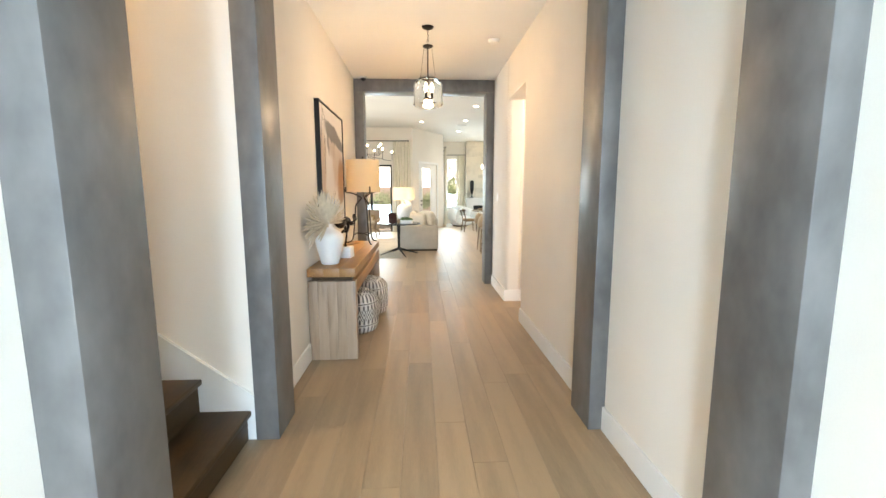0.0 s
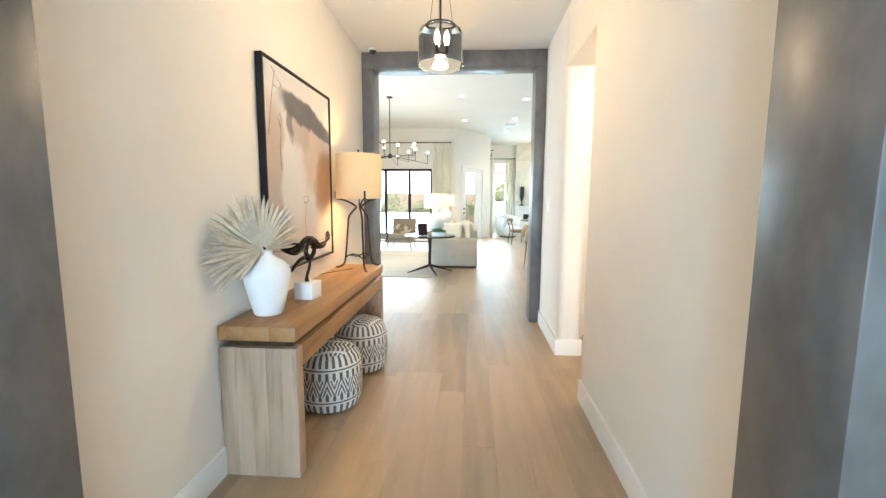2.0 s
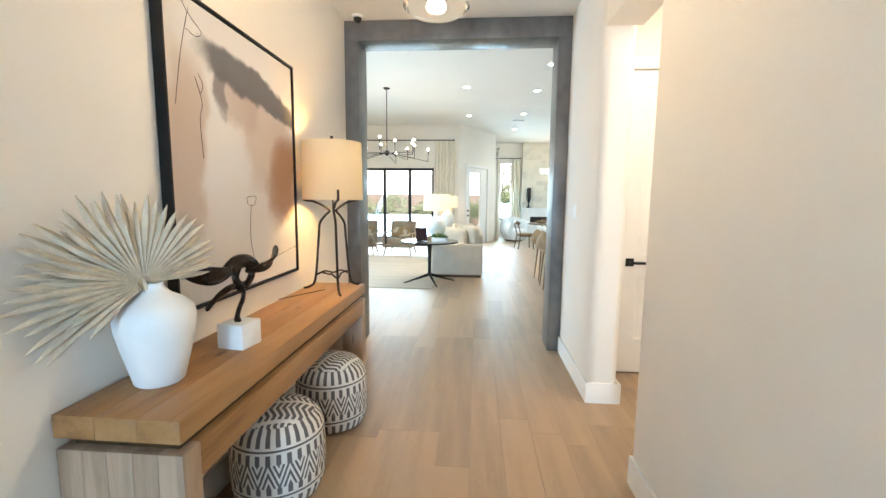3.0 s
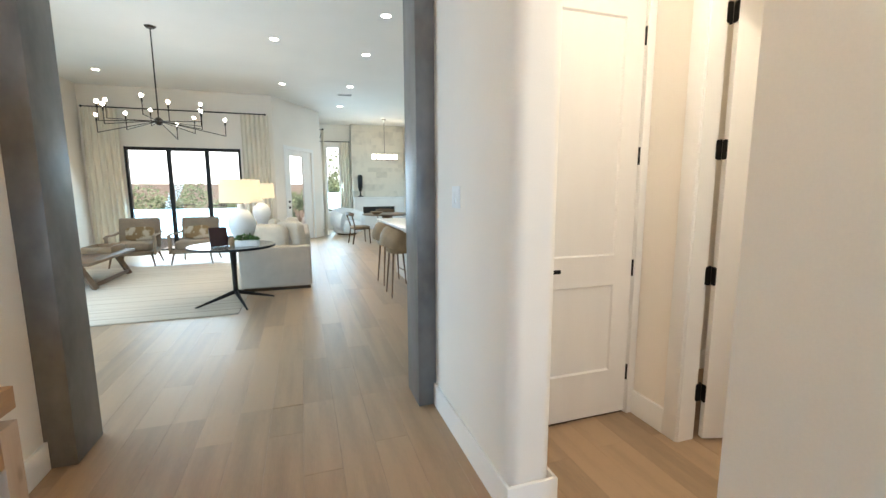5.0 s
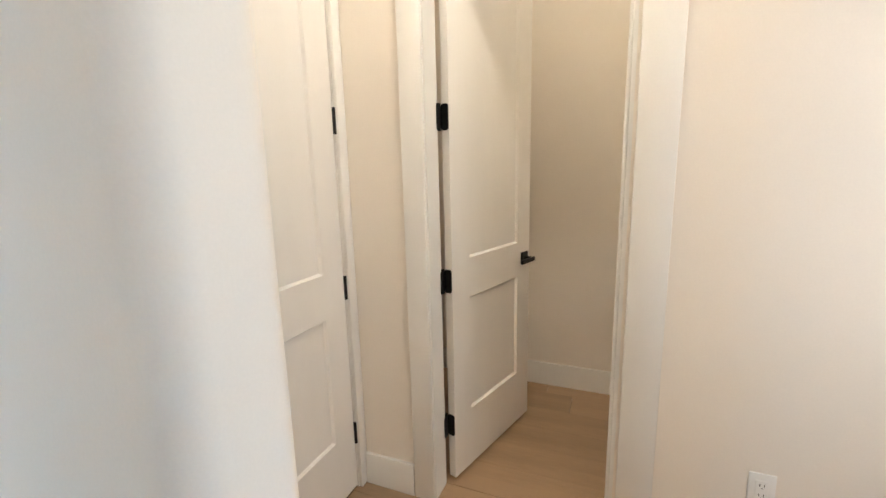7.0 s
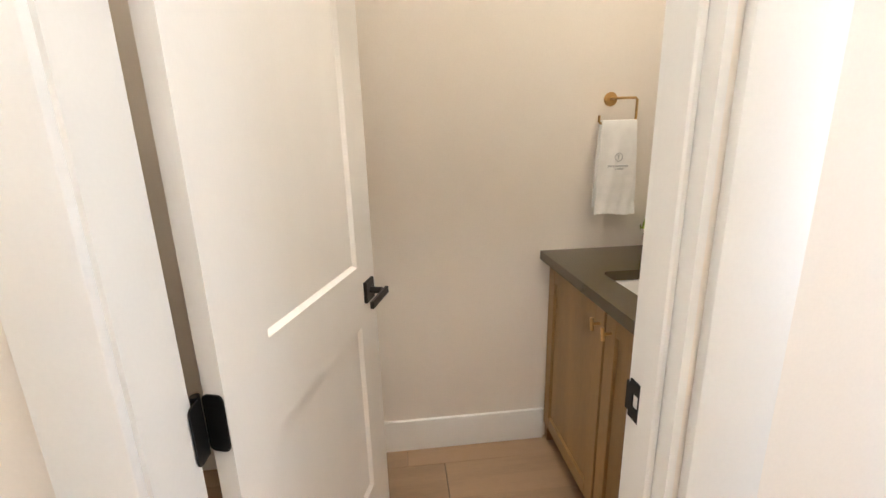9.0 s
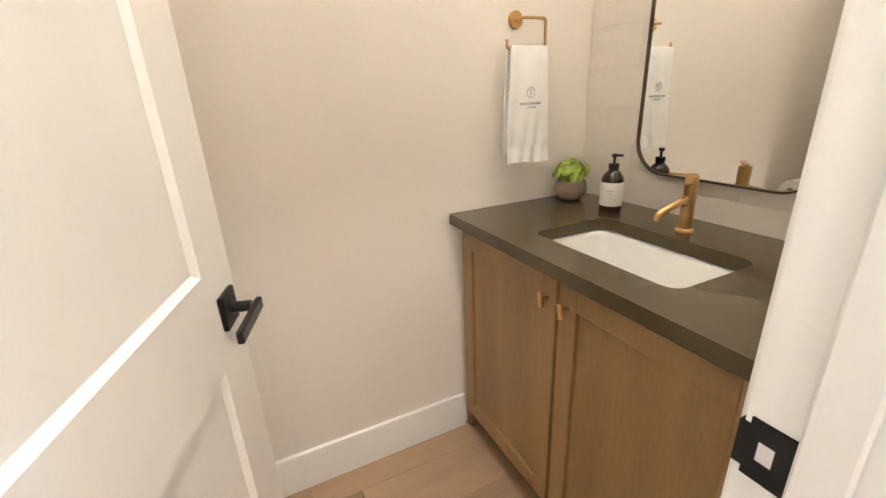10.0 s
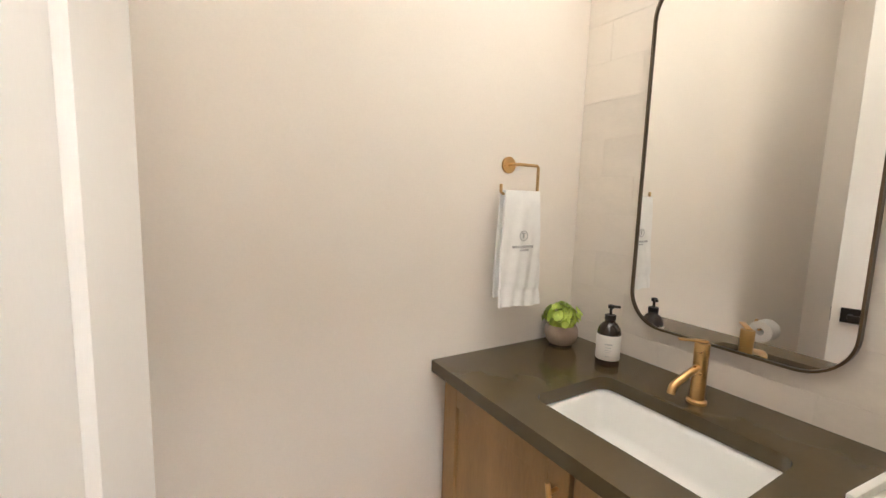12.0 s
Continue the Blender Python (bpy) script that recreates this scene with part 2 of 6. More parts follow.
def lathe(profile, seg=32, m=None):
    """A turned body from (radius, height) pairs, bottom to top."""
    bm = bmesh.new()
    rings = []
    for r, z in profile:
        if r < 1e-5:
            rings.append([bm.verts.new((0, 0, z))])
        else:
            rings.append([bm.verts.new((r * math.cos(2 * math.pi * i / seg), r * math.sin(2 * math.pi * i / seg), z)) for i in range(seg)])
    for a, b in zip(rings, rings[1:]):
        for i in range(seg):
            j = (i + 1) % seg
            if len(a) == 1 and len(b) == 1:
                continue
            if len(a) == 1:
                bm.faces.new((a[0], b[j], b[i]))
            elif len(b) == 1:
                bm.faces.new((a[i], a[j], b[0]))
            else:
                bm.faces.new((a[i], a[j], b[j], b[i]))
    if m:
        bm.transform(m)
    return bm


def cyl(r, z0, z1, seg=20, m=None, bev=0.0):
    p = [(0, z0), (r - bev, z0), (r, z0 + bev), (r, z1 - bev), (r - bev, z1), (0, z1)] if bev else [(0, z0), (r, z0), (r, z1), (0, z1)]
    return lathe(p, seg, m)


def tube(points, r, seg=8, closed=False, flat=1.0):
    """A rod along points; r is one radius or one for each point."""
    bm = bmesh.new()
    pts = [Vector(p) for p in points]
    n = len(pts)
    rs = list(r) if isinstance(r, (list, tuple)) else [r] * n
    rings, up = [], None
    for i, p in enumerate(pts):
        a = pts[(i - 1) % n] if closed else pts[max(0, i - 1)]
        b = pts[(i + 1) % n] if closed else pts[min(n - 1, i + 1)]
        d = (b - a).normalized()
        if up is None:
            up = Vector((0, 0, 1)) if abs(d.z) < 0.9 else Vector((1, 0, 0))
        side = d.cross(up).normalized()
        up = side.cross(d).normalized()
        rings.append([bm.verts.new(p + rs[i] * (math.cos(2 * math.pi * k / seg) * side + flat * math.sin(2 * math.pi * k / seg) * up)) for k in range(seg)])
    pairs = list(zip(rings, rings[1:])) + ([(rings[-1], rings[0])] if closed else [])
    for a, b in pairs:
        for k in range(seg):
            bm.faces.new((a[k], a[(k + 1) % seg], b[(k + 1) % seg], b[k]))
    if not closed:
        bm.faces.new(rings[0])
        bm.faces.new(rings[-1])
    return bm


def smooth_path(points, steps=6):
    pts = [Vector(p) for p in points]
    out = []
    for i in range(len(pts) - 1):
        p0, p1, p2, p3 = pts[max(0, i - 1)], pts[i], pts[i + 1], pts[min(len(pts) - 1, i + 2)]
        for s in range(steps):
            t = s / steps
            out.append(0.5 * ((2 * p1) + (p2 - p0) * t + (2 * p0 - 5 * p1 + 4 * p2 - p3) * t * t + (3 * p1 - p0 - 3 * p2 + p3) * t ** 3))
    out.append(pts[-1])
    return out


def soft_block(w, d, h, e=0.35, seg=28, rings=16, crumple=0.0, seed=0):
    """A cushion: a rounded, slightly crumpled block centred on its base."""
    bm = bmesh.new()

    def sg(v):
        return math.copysign(abs(v) ** e, v)
    grid = []
    for j in range(rings + 1):
        ph = -math.pi / 2 + math.pi * j / rings
        row = []
        for i in range(seg):
            th = 2 * math.pi * i / seg
            p = Vector((w / 2 * sg(math.cos(ph)) * sg(math.cos(th)), d / 2 * sg(math.cos(ph)) * sg(math.sin(th)), h / 2 * sg(math.sin(ph)) + h / 2))
            if crumple:
                p += crumple * noise.noise_vector(p * 6 + Vector((seed, 0, 0)))
            row.append(p)
        grid.append(row)
    rows = [[bm.verts.new(grid[0][0])]] + [[bm.verts.new(p) for p in row] for row in grid[1:-1]] + [[bm.verts.new(grid[-1][0])]]
    for a, b in zip(rows, rows[1:]):
        for i in range(seg):
            j = (i + 1) % seg
            if len(a) == 1:
                bm.faces.new((a[0], b[j], b[i]))
            elif len(b) == 1:
                bm.faces.new((a[i], a[j], b[0]))
            else:
                bm.faces.new((a[i], a[j], b[j], b[i]))
    return bm


def sheet(grid, th, bm=None):
    """A closed shell of thickness th round a grid of points."""
    bm = bm or bmesh.new()
    n, m = len(grid), len(grid[0])
    front, back = [], []
    for i in range(n):
        fr_, bk_ = [], []
        for j in range(m):
            du = grid[min(i + 1, n - 1)][j] - grid[max(i - 1, 0)][j]
            dv = grid[i][min(j + 1, m - 1)] - grid[i][max(j - 1, 0)]
            nv = du.cross(dv).normalized() * (th / 2)
            fr_.append(bm.verts.new(grid[i][j] + nv))
            bk_.append(bm.verts.new(grid[i][j] - nv))
        front.append(fr_)
        back.append(bk_)
    for i in range(n - 1):
        for j in range(m - 1):
            bm.faces.new((front[i][j], front[i + 1][j], front[i + 1][j + 1], front[i][j + 1]))
            bm.faces.new((back[i][j], back[i][j + 1], back[i + 1][j + 1], back[i + 1][j]))
    ring_ = [(0, j) for j in range(m)] + [(i, m - 1) for i in range(1, n)] + [(n - 1, j) for j in range(m - 2, -1, -1)] + [(i, 0) for i in range(n - 2, 0, -1)]
    for a, c in zip(ring_, ring_[1:] + ring_[:1]):
        bm.faces.new((front[a[0]][a[1]], front[c[0]][c[1]], back[c[0]][c[1]], back[a[0]][a[1]]))
    return bm


def prism(outline, depth, m=None):
    """A plate with the outline in x, z and its thickness along y from 0 to depth."""
    bm = bmesh.new()
    front = [bm.verts.new((x, 0, z)) for x, z in outline]
    back = [bm.verts.new((x, depth, z)) for x, z in outline]
    bm.faces.new(front)
    bm.faces.new(back)
    for i in range(len(outline)):
        j = (i + 1) % len(outline)
        bm.faces.new((front[i], front[j], back[j], back[i]))
    if m:
        bm.transform(m)
    return bm


def round_rect(w, h, r, n=8, cx=0.0, cz=0.0):
    pts = []
    for k, (sx, sz) in enumerate(((1, 1), (-1, 1), (-1, -1), (1, -1))):
        for i in range(n + 1):
            a = math.pi / 2 * (k + i / n)
            pts.append((cx + sx * (w / 2 - r) + r * math.cos(a), cz + sz * (h / 2 - r) + r * math.sin(a)))
    return pts


# ---- the plan ----
XL, XR = -0.855, 1.212          # hall walls
HC, LC = 3.07, 3.70             # ceilings of hall and living room
YC0, YC1 = 7.03, 7.31           # far cased opening

# walls: hall and entry
structure("wall_hall_left", box(XL - 0.13, XL, 3.0, 7.05, 0, HC + 0.6), PAINT, "warm white painted hall wall", "wall")
structure("wall_entry_left", box(XL - 0.13, XL, -1.3, 1.83, 0, HC + 0.6), PAINT, "warm white painted entry wall", "wall")
structure("wall_hall_right", joined(box(XR, XR + 0.235, -1.3, 5.105, 0, HC + 0.6), box(XR, XR + 0.235, 5.105, 5.99, 2.575, HC + 0.6)), PAINT, "warm white painted hall wall with an open passage", "wall")
corner = box(XR, 1.424, 6.0, 7.05, 0, HC + 0.6)
bmesh.ops.bevel(corner, geom=[e for e in corner.edges if abs(e.verts[0].co.z - e.verts[1].co.z) > 1 and e.verts[0].co.y < 6.05], offset=0.06, segments=8, profile=0.5, affect="EDGES")
structure("wall_hall_corner", corner, PAINT, "warm white wall end with rounded corners", "wall")
structure("wall_front", joined(box(XL, -0.33, -1.32, -1.2, 0, 3.3), box(0.17, 0.84, -1.32, -1.2, 0, 3.3), box(1.12, XR, -1.32, -1.2, 0, 3.3), box(-0.33, 0.17, -1.32, -1.2, 2.3, 3.3), box(0.84, 1.12, -1.32, -1.2, 2.3, 3.3), box(-0.33, 0.17, -1.32, -1.2, 0, 0.2), box(0.84, 1.12, -1.32, -1.2, 0, 0.2)), PAINT, "white front wall with a tall light and a sidelight", "wall")
structure("ceiling_hall", box(XL - 0.13, XR + 0.235, 2.94, YC1 + 0.0, HC, HC + 0.12), CEIL, "smooth white hall ceiling", "ceiling")
structure("ceiling_entry", box(XL - 0.13, XR + 0.235, -1.3, 2.94, HC, HC + 0.12), CEIL, "smooth white entry ceiling", "ceiling")

# stairwell
structure("wall_stair_far", joined(box(-3.6, XL - 0.0, 2.965, 3.095, 0, 5.2)), PAINT, "warm white stairwell wall", "wall")
structure("wall_stair_near", box(-3.6, XL - 0.13, 1.8, 1.93, 0, 5.2), PAINT, "warm white stairwell wall", "wall")
structure("wall_stair_end", box(-3.73, -3.6, 1.8, 3.1, 0, 5.2), PAINT, "warm white stairwell wall", "wall")
structure("ceiling_stair", box(-3.73, XL - 0.0, 1.8, 3.1, 5.2, 5.3), CEIL, "white stairwell ceiling", "ceiling")
structure("wall_stair_header", box(XL - 0.13, XL, 1.83, 3.0, HC, 5.2), PAINT, "white wall above the stair opening", "wall")

# passage to the powder room
PX0, PX1 = 2.36, 2.468
structure("wall_closet", joined(box(1.424, 1.58, 6.55, 6.68, 0, 2.95), box(2.315, PX0, 6.55, 6.68, 0, 2.95), box(1.58, 2.315, 6.55, 6.68, 2.475, 2.95)), PAINT, "cream painted wall with a closet door", "wall")
structure("wall_powder_door", joined(box(PX0, PX1, 4.3, 5.501, 0, 3.0), box(PX0, PX1, 6.2, 7.0, 0, 3.0), box(PX0, PX1, 5.501, 6.2, 2.465, 3.0)), PAINT, "cream painted wall with the powder room doorway", "wall")
# the unseen opening is made up to go with the passage fill lamp
structure("wall_passage_near", joined(box(1.44, 1.54, 4.2, 4.3, 0, 3.0), box(2.26, PX0, 4.2, 4.3, 0, 3.0), box(1.54, 2.26, 4.2, 4.3, 0, 0.7), box(1.54, 2.26, 4.2, 4.3, 2.3, 3.0)), PAINT, "cream painted passage wall with an added unseen opening", "wall")
structure("wall_closet_back", box(1.44, PX0, 7.0, 7.1, 0, 3.0), PAINT, "cream painted closet wall", "wall")
structure("ceiling_passage", box(1.44, PX0, 4.3, 7.0, 2.95, 3.05), CEIL, "white passage ceiling", "ceiling")
# powder room
structure("wall_powder_back", box(3.535, 3.66, 4.58, 7.0, 0, 3.0), PAINT, "warm white painted powder room wall", "wall")
structure("wall_powder_mirror", box(PX1, 3.535, 4.58, 4.705, 0, 3.0), GROUT, "tiled powder room wall", "wall")
structure("wall_powder_far", box(PX0, 3.66, 6.9, 7.0, 0, 3.0), PAINT, "warm white painted powder room wall", "wall")
structure("ceiling_powder", box(PX0, 3.66, 4.58, 7.0, 3.0, 3.08), CEIL, "white powder room ceiling", "ceiling")

# unseen plain slabs and walls added to block sun at passage and entry
structure("ceiling_side_room", box(1.447, 5.0, -1.3, 4.2, 3.05, 3.15), CEIL, "white unseen slab added to keep sun out of the passage", "ceiling")
structure("wall_side_room", joined(box(1.447, 5.0, -1.4, -1.3, 0, 3.15), box(5.0, 5.1, -1.4, 4.3, 0, 3.15), box(3.66, 5.0, 4.2, 4.3, 0, 3.15)), PAINT, "white unseen walls added to keep sun out of the passage", "wall")
structure("ceiling_porch", box(-1.6, 2.0, -4.6, -1.4, 3.0, 3.1), CEIL, "white unseen slab added to keep sun out of the entry", "ceiling")

# living room
structure("wall_living_front_left", box(-4.22, XL - 0.13, 7.1, YC1, 0, LC), PAINT, "warm white living room wall", "wall")
structure("wall_living_front_right", box(XR + 0.235, 5.1, 7.1, YC1, 0, LC), PAINT, "warm white living room wall", "wall")
structure("wall_living_over", box(XL - 0.13, XR + 0.235, 7.1, YC1, HC + 0.12, LC), PAINT, "warm white wall over the opening", "wall")
structure("wall_living_left", joined(box(-4.22, -4.1, YC1, 8.2, 0, LC), box(-4.22, -4.1, 10.6, 16.0, 0, LC), box(-4.22, -4.1, 8.2, 10.6, 0, 0.35), box(-4.22, -4.1, 8.2, 10.6, 2.45, LC)), PAINT, "warm white living room wall with a wide window", "wall")
structure("wall_slider", joined(box(-4.22, -3.34, 16.0, 16.14, 0, LC), box(-0.94, -0.18, 16.0, 16.14, 0, LC), box(-3.34, -0.94, 16.0, 16.14, 2.4, LC)), PAINT, "warm white wall with a wide sliding door", "wall")
A, B = Vector((-0.18, 16.0, 0)), Vector((1.02, 18.0, 0))
ANG = math.atan2(B.y - A.y, B.x - A.x)
ALEN = (B - A).length
ANGLED = Matrix.Translation(A) @ Matrix.Rotation(ANG, 4, "Z")
aw = joined(box(0, 0.50, -0.0, 0.14, 0, LC), box(1.78, ALEN, 0, 0.14, 0, LC), box(0.50, 1.78, 0, 0.14, 2.47, LC))
structure("wall_angled", moved(aw, ANGLED), PAINT, "white angled wall with a glazed patio door", "wall")
structure("wall_nook_left", box(0.9, 1.02, 18.0, 20.42, 0, LC), PAINT, "white nook wall", "wall")
structure("wall_nook_back", joined(box(0.9, 1.30, 20.3, 20.42, 0, LC), box(1.78, 5.1, 20.3, 20.42, 0, LC), box(1.30, 1.78, 20.3, 20.42, 0, 0.6), box(1.30, 1.78, 20.3, 20.42, 2.95, LC)), PAINT, "white nook wall with a tall window", "wall")
structure("wall_living_right", box(5.0, 5.1, YC1, 20.42, 0, LC), PAINT, "white kitchen wall", "wall")
structure("ceiling_living", box(-4.22, 5.1, 7.1, 20.42, LC, LC + 0.12), CEIL, "smooth white living room ceiling", "ceiling")

# cased openings in grey-stained wood


def cased_opening(y0, y1, label):
    t = thing("trim", pose(0, y0, 0), label, "door frame", "cased openings of the hall", "structure")
    d = y1 - y0
    part("post", box(XL - 0.004, -0.725, 0, d, 0.0, 2.89, 0.004), STAIN, t)
    part("post", box(1.095 if y0 > 5 else 1.116, XR + 0.004, 0, d, 0.0, 2.89, 0.004), STAIN, t)
    part("header", box(XL - 0.004, XR + 0.004, 0, d, 2.892, HC - 0.002, 0.004), STAIN, t)
    return t


cased_opening(1.63, 1.93, "grey-stained wood cased opening at the entry")
cased_opening(2.935, 3.235, "grey-stained wood cased opening past the stairs")
cased_opening(YC0, YC1 + 0.01, "grey-stained wood cased opening to the living room")

# baseboards
BH = 0.15


def baseboard(x0, x1, y0, y1):
    b = box(x0, x1, y0, y1, 0, BH)
    top = [e for e in b.edges if all(v.co.z > BH - 0.001 for v in e.verts)]
    bmesh.ops.bevel(b, geom=top, offset=0.004, segments=2, profile=0.5, affect="EDGES")
    structure("baseboard", b, WHITE, "white painted baseboard", "baseboard")


baseboard(XL, XL + 0.016, 3.237, YC0)
baseboard(XL, XL + 0.016, -1.2, 1.63)
baseboard(XR - 0.016, XR, -1.2, 1.63)
baseboard(XR - 0.016, XR, 1.93, 2.935)
baseboard(XR - 0.016, XR, 3.237, 5.121)
baseboard(XR - 0.016, XR, 5.98, YC0)
baseboard(XR, 1.44, 5.98, 5.997)
baseboard(XR, XR + 0.235, 5.105, 5.121)
baseboard(1.424, 1.44, 5.997, 6.55)
baseboard(PX0 - 0.016, PX0, 6.29, 6.53)
baseboard(PX0 - 0.016, PX0, 4.3, 5.376)
baseboard(3.519, 3.535, 5.262, 6.9)
baseboard(PX1, 3.519, 6.884, 6.9)
baseboard(-4.1, -4.084, YC1, 16.0)
baseboard(-0.94, -0.18, 15.984, 16.0)

# floor slab under the planks, and the ground outside
structure("floor", joined(box(-4.22, 5.1, 7.1, 20.42, -0.12, -0.012), box(XL - 0.13, 3.66, -1.32, 7.1, -0.12, -0.012), box(-3.7, XL - 0.13, 1.8, 3.1, -0.12, -0.012)), SUBFLOOR, "oak plank floor", "floor")

# ---- staircase ----
stair = thing("staircase", pose(XL, 1.93, 0), "dark-stained wooden staircase rising from the entry", "staircase", kind="structure")
for k in range(9):
    nx, z = -0.882 - 0.265 * k - XL, 0.18 + 0.199 * k
    tread = box(nx - 0.30, nx, 0.002, 1.018, z - 0.034, z, 0.008, 3)
    part("tread", tread, DARKWOOD, stair)
    part("riser", box(nx - 0.045, nx - 0.026, 0.002, 1.018, z - 0.199 if k else 0.0, z - 0.034), DARKWOOD, stair)
sk = lambda x: 0.358 + 0.745 * (-0.982 - x)
xs0, xs1 = XL - 0.002, -3.3
skirt = prism([(xs0, 0.0), (xs0, sk(xs0)), (xs1, sk(xs1)), (xs1, sk(xs1) - 0.7), (-1.6, 0.0)], 0.020, pose(0, 2.945, 0))
structure("trim_stair_skirt", skirt, WHITE, "white painted stair skirt board", "trim")

# ---- doors ----


def panel_door(w, h, t):
    """A two-panel shaker door, hinge edge at x = 0, faces at y = -t and 0."""
    st = 0.127
    bm = joined(box(0, st, -t, 0, 0, h), box(w - st, w, -t, 0, 0, h))
    for z0, z1 in ((0, 0.285), (0.822, 1.0), (h - 0.12, h)):
        box(st, w - st, -t, 0, z0, z1, bm=bm)
    for z0, z1 in ((0.285, 0.822), (1.0, h - 0.12)):
        box(st, w - st, -t + 0.011, -0.011, z0, z1, bm=bm)
        for s in (-t, -0.011):
            # sloped sticking round the panel
            y_out, y_in = (s, s + 0.011) if s == -t else (0, -0.011)
            o = [(st, z0), (w - st, z0), (w - st, z1), (st, z1)]
            i = [(st + 0.009, z0 + 0.009), (w - st - 0.009, z0 + 0.009), (w - st - 0.009, z1 - 0.009), (st + 0.009, z1 - 0.009)]
            vo = [bm.verts.new((x, y_out, z)) for x, z in o]
            vi = [bm.verts.new((x, y_in - (0.0004 if s == -t else -0.0004), z)) for x, z in i]
            for k in range(4):
                bm.faces.new((vo[k], vo[(k + 1) % 4], vi[(k + 1) % 4], vi[k]))
    return bm


def lever(parent, x, z, side, y, reach):
    """A square rose with a flat lever, on the face at y; side is -1 or 1."""
    h = part("handle", box(x - 0.032, x + 0.032, min(y, y + side * 0.010), max(y, y + side * 0.010), z - 0.032, z + 0.032, 0.002, 1), BLACK, parent, "black square rose lever handle")
    neck = cyl(0.010, 0, 0.045, 12, pose(x, y, z, -90 * side, 0, 0))
    part("neck", neck, BLACK, h)
    y1 = y + side * 0.050
    part("lever", box(min(x - 0.012 * reach, x + 0.118 * reach), max(x - 0.012 * reach, x + 0.118 * reach), min(y1, y1 + side * 0.011), max(y1, y1 + side * 0.011), z - 0.011, z + 0.011, 0.002, 1), BLACK, h)
    return h


DH = 2.445
# powder room door, standing open
pdoor = thing("door_1", pose(2.496, 6.187, 0.020, 0, 0, -16.5), "white two-panel door standing open into the powder room", "door", kind="structure")
part("slab", moved(panel_door(0.677, DH, 0.036), pose(0.006, 0, 0)), DOORPAINT, pdoor)
lever(pdoor, 0.683 - 0.062, 0.914, -1, -0.036, -1)
lever(pdoor, 0.683 - 0.062, 0.914, 1, 0.0, -1)
part("latch_plate", box(0.6825, 0.6845, -0.030, -0.006, 0.881, 0.941), BLACK, pdoor)
for z in (0.258, 0.918, 1.578, 2.238):
    h = part("hinge", cyl(0.0075, z - 0.052, z + 0.052, 12, pose(-0.006, 0.004, 0)), BLACK, pdoor, "black door hinge with rounded leaves")
    # leaf on the door edge and leaf on the jamb
    part("leaf", moved(prism(round_rect(0.036, 0.1, 0.010, 4, -0.0175, z), 0.003), pose(0.0045, 0, 0, 0, 0, 90)), BLACK, h)
    part("leaf", moved(prism(round_rect(0.036, 0.1, 0.010, 4, -0.018, z), 0.003), pose(-0.004, -0.004, 0, 0, 0, 16.5)), BLACK, h)

# closet door, closed
cdoor = thing("door_2", pose(2.305, 6.556, 0.012, 0, 0, 180), "closed white two-panel closet door", "door", kind="structure")
part("slab", panel_door(0.715, DH, 0.036), DOORPAINT, cdoor)
lever(cdoor, 0.715 - 0.062, 0.935, 1, 0.0, -1)
for z in (0.258, 0.918, 1.578, 2.238):
    part("hinge", cyl(0.007, z - 0.05, z + 0.05, 12, pose(-0.003, 0.006, 0)), BLACK, cdoor, "black door hinge")

# jambs and casings
jamb = thing("trim", pose(PX0, 5.501, 0), "white painted door jamb and casing of the powder room", "door frame", kind="structure")
JX = PX1 - PX0
part("jamb", box(-0.004, JX, 0.0, 0.012, 0, 2.462), WHITE, jamb)
part("jamb", box(-0.004, JX, 0.688, 0.699, 0, 2.462), WHITE, jamb)
part("jamb", box(-0.004, JX, 0.0, 0.699, 2.462, 2.474), WHITE, jamb)
part("stop", box(0.022, 0.062, 0.012, 0.024, 0, 2.45, 0.003, 1), WHITE, jamb)
part("casing", box(-0.018, 0.0, -0.124, -0.010, 0, 2.58, 0.004), WHITE, jamb)
part("casing", box(-0.018, 0.0, 0.694, 0.785, 0, 2.555, 0.004), WHITE, jamb)
part("casing", box(-0.018, 0.0, -0.0095, 0.6935, 2.466, 2.58, 0.004), WHITE, jamb)
part("casing", box(JX, JX + 0.013, -0.095, -0.004, 0, 2.555, 0.004), WHITE, jamb)
part("casing", box(JX, JX + 0.013, 0.70, 0.79, 0, 2.555, 0.004), WHITE, jamb)
part("casing", box(JX, JX + 0.013, -0.0035, 0.6995, 2.466, 2.555, 0.004), WHITE, jamb)
plate = joined(box(0.064, 0.102, 0.012, 0.0145, 0.910, 0.931), box(0.064, 0.102, 0.012, 0.0145, 0.955, 0.977), box(0.064, 0.078, 0.012, 0.0145, 0.931, 0.955), box(0.093, 0.110, 0.012, 0.0143, 0.918, 0.968), box(0.1085, 0.1115, 0.004, 0.0145, 0.918, 0.968))
part("strike_plate", plate, BLACK, jamb, "black strike plate on the jamb")
cj = thing("trim", pose(1.58, 6.55, 0), "white painted closet door casing", "door frame", kind="structure")
part("casing", box(-0.08, 0.006, -0.018, 0.0, 0, 2.555, 0.004), WHITE, cj)
part("casing", box(0.729, 0.779, -0.018, 0.0, 0, 2.555, 0.004), WHITE, cj)
part("casing", box(0.0065, 0.7285, -0.018, 0.0, 2.466, 2.555, 0.004), WHITE, cj)
part("jamb", box(0.0, 0.008, 0.0, 0.12, 0, 2.466), WHITE, cj)
part("jamb", box(0.727, 0.735, 0.0, 0.12, 0, 2.466), WHITE, cj)
part("jamb", box(0.008, 0.727, 0.0, 0.12, 2.462, 2.475), WHITE, cj)

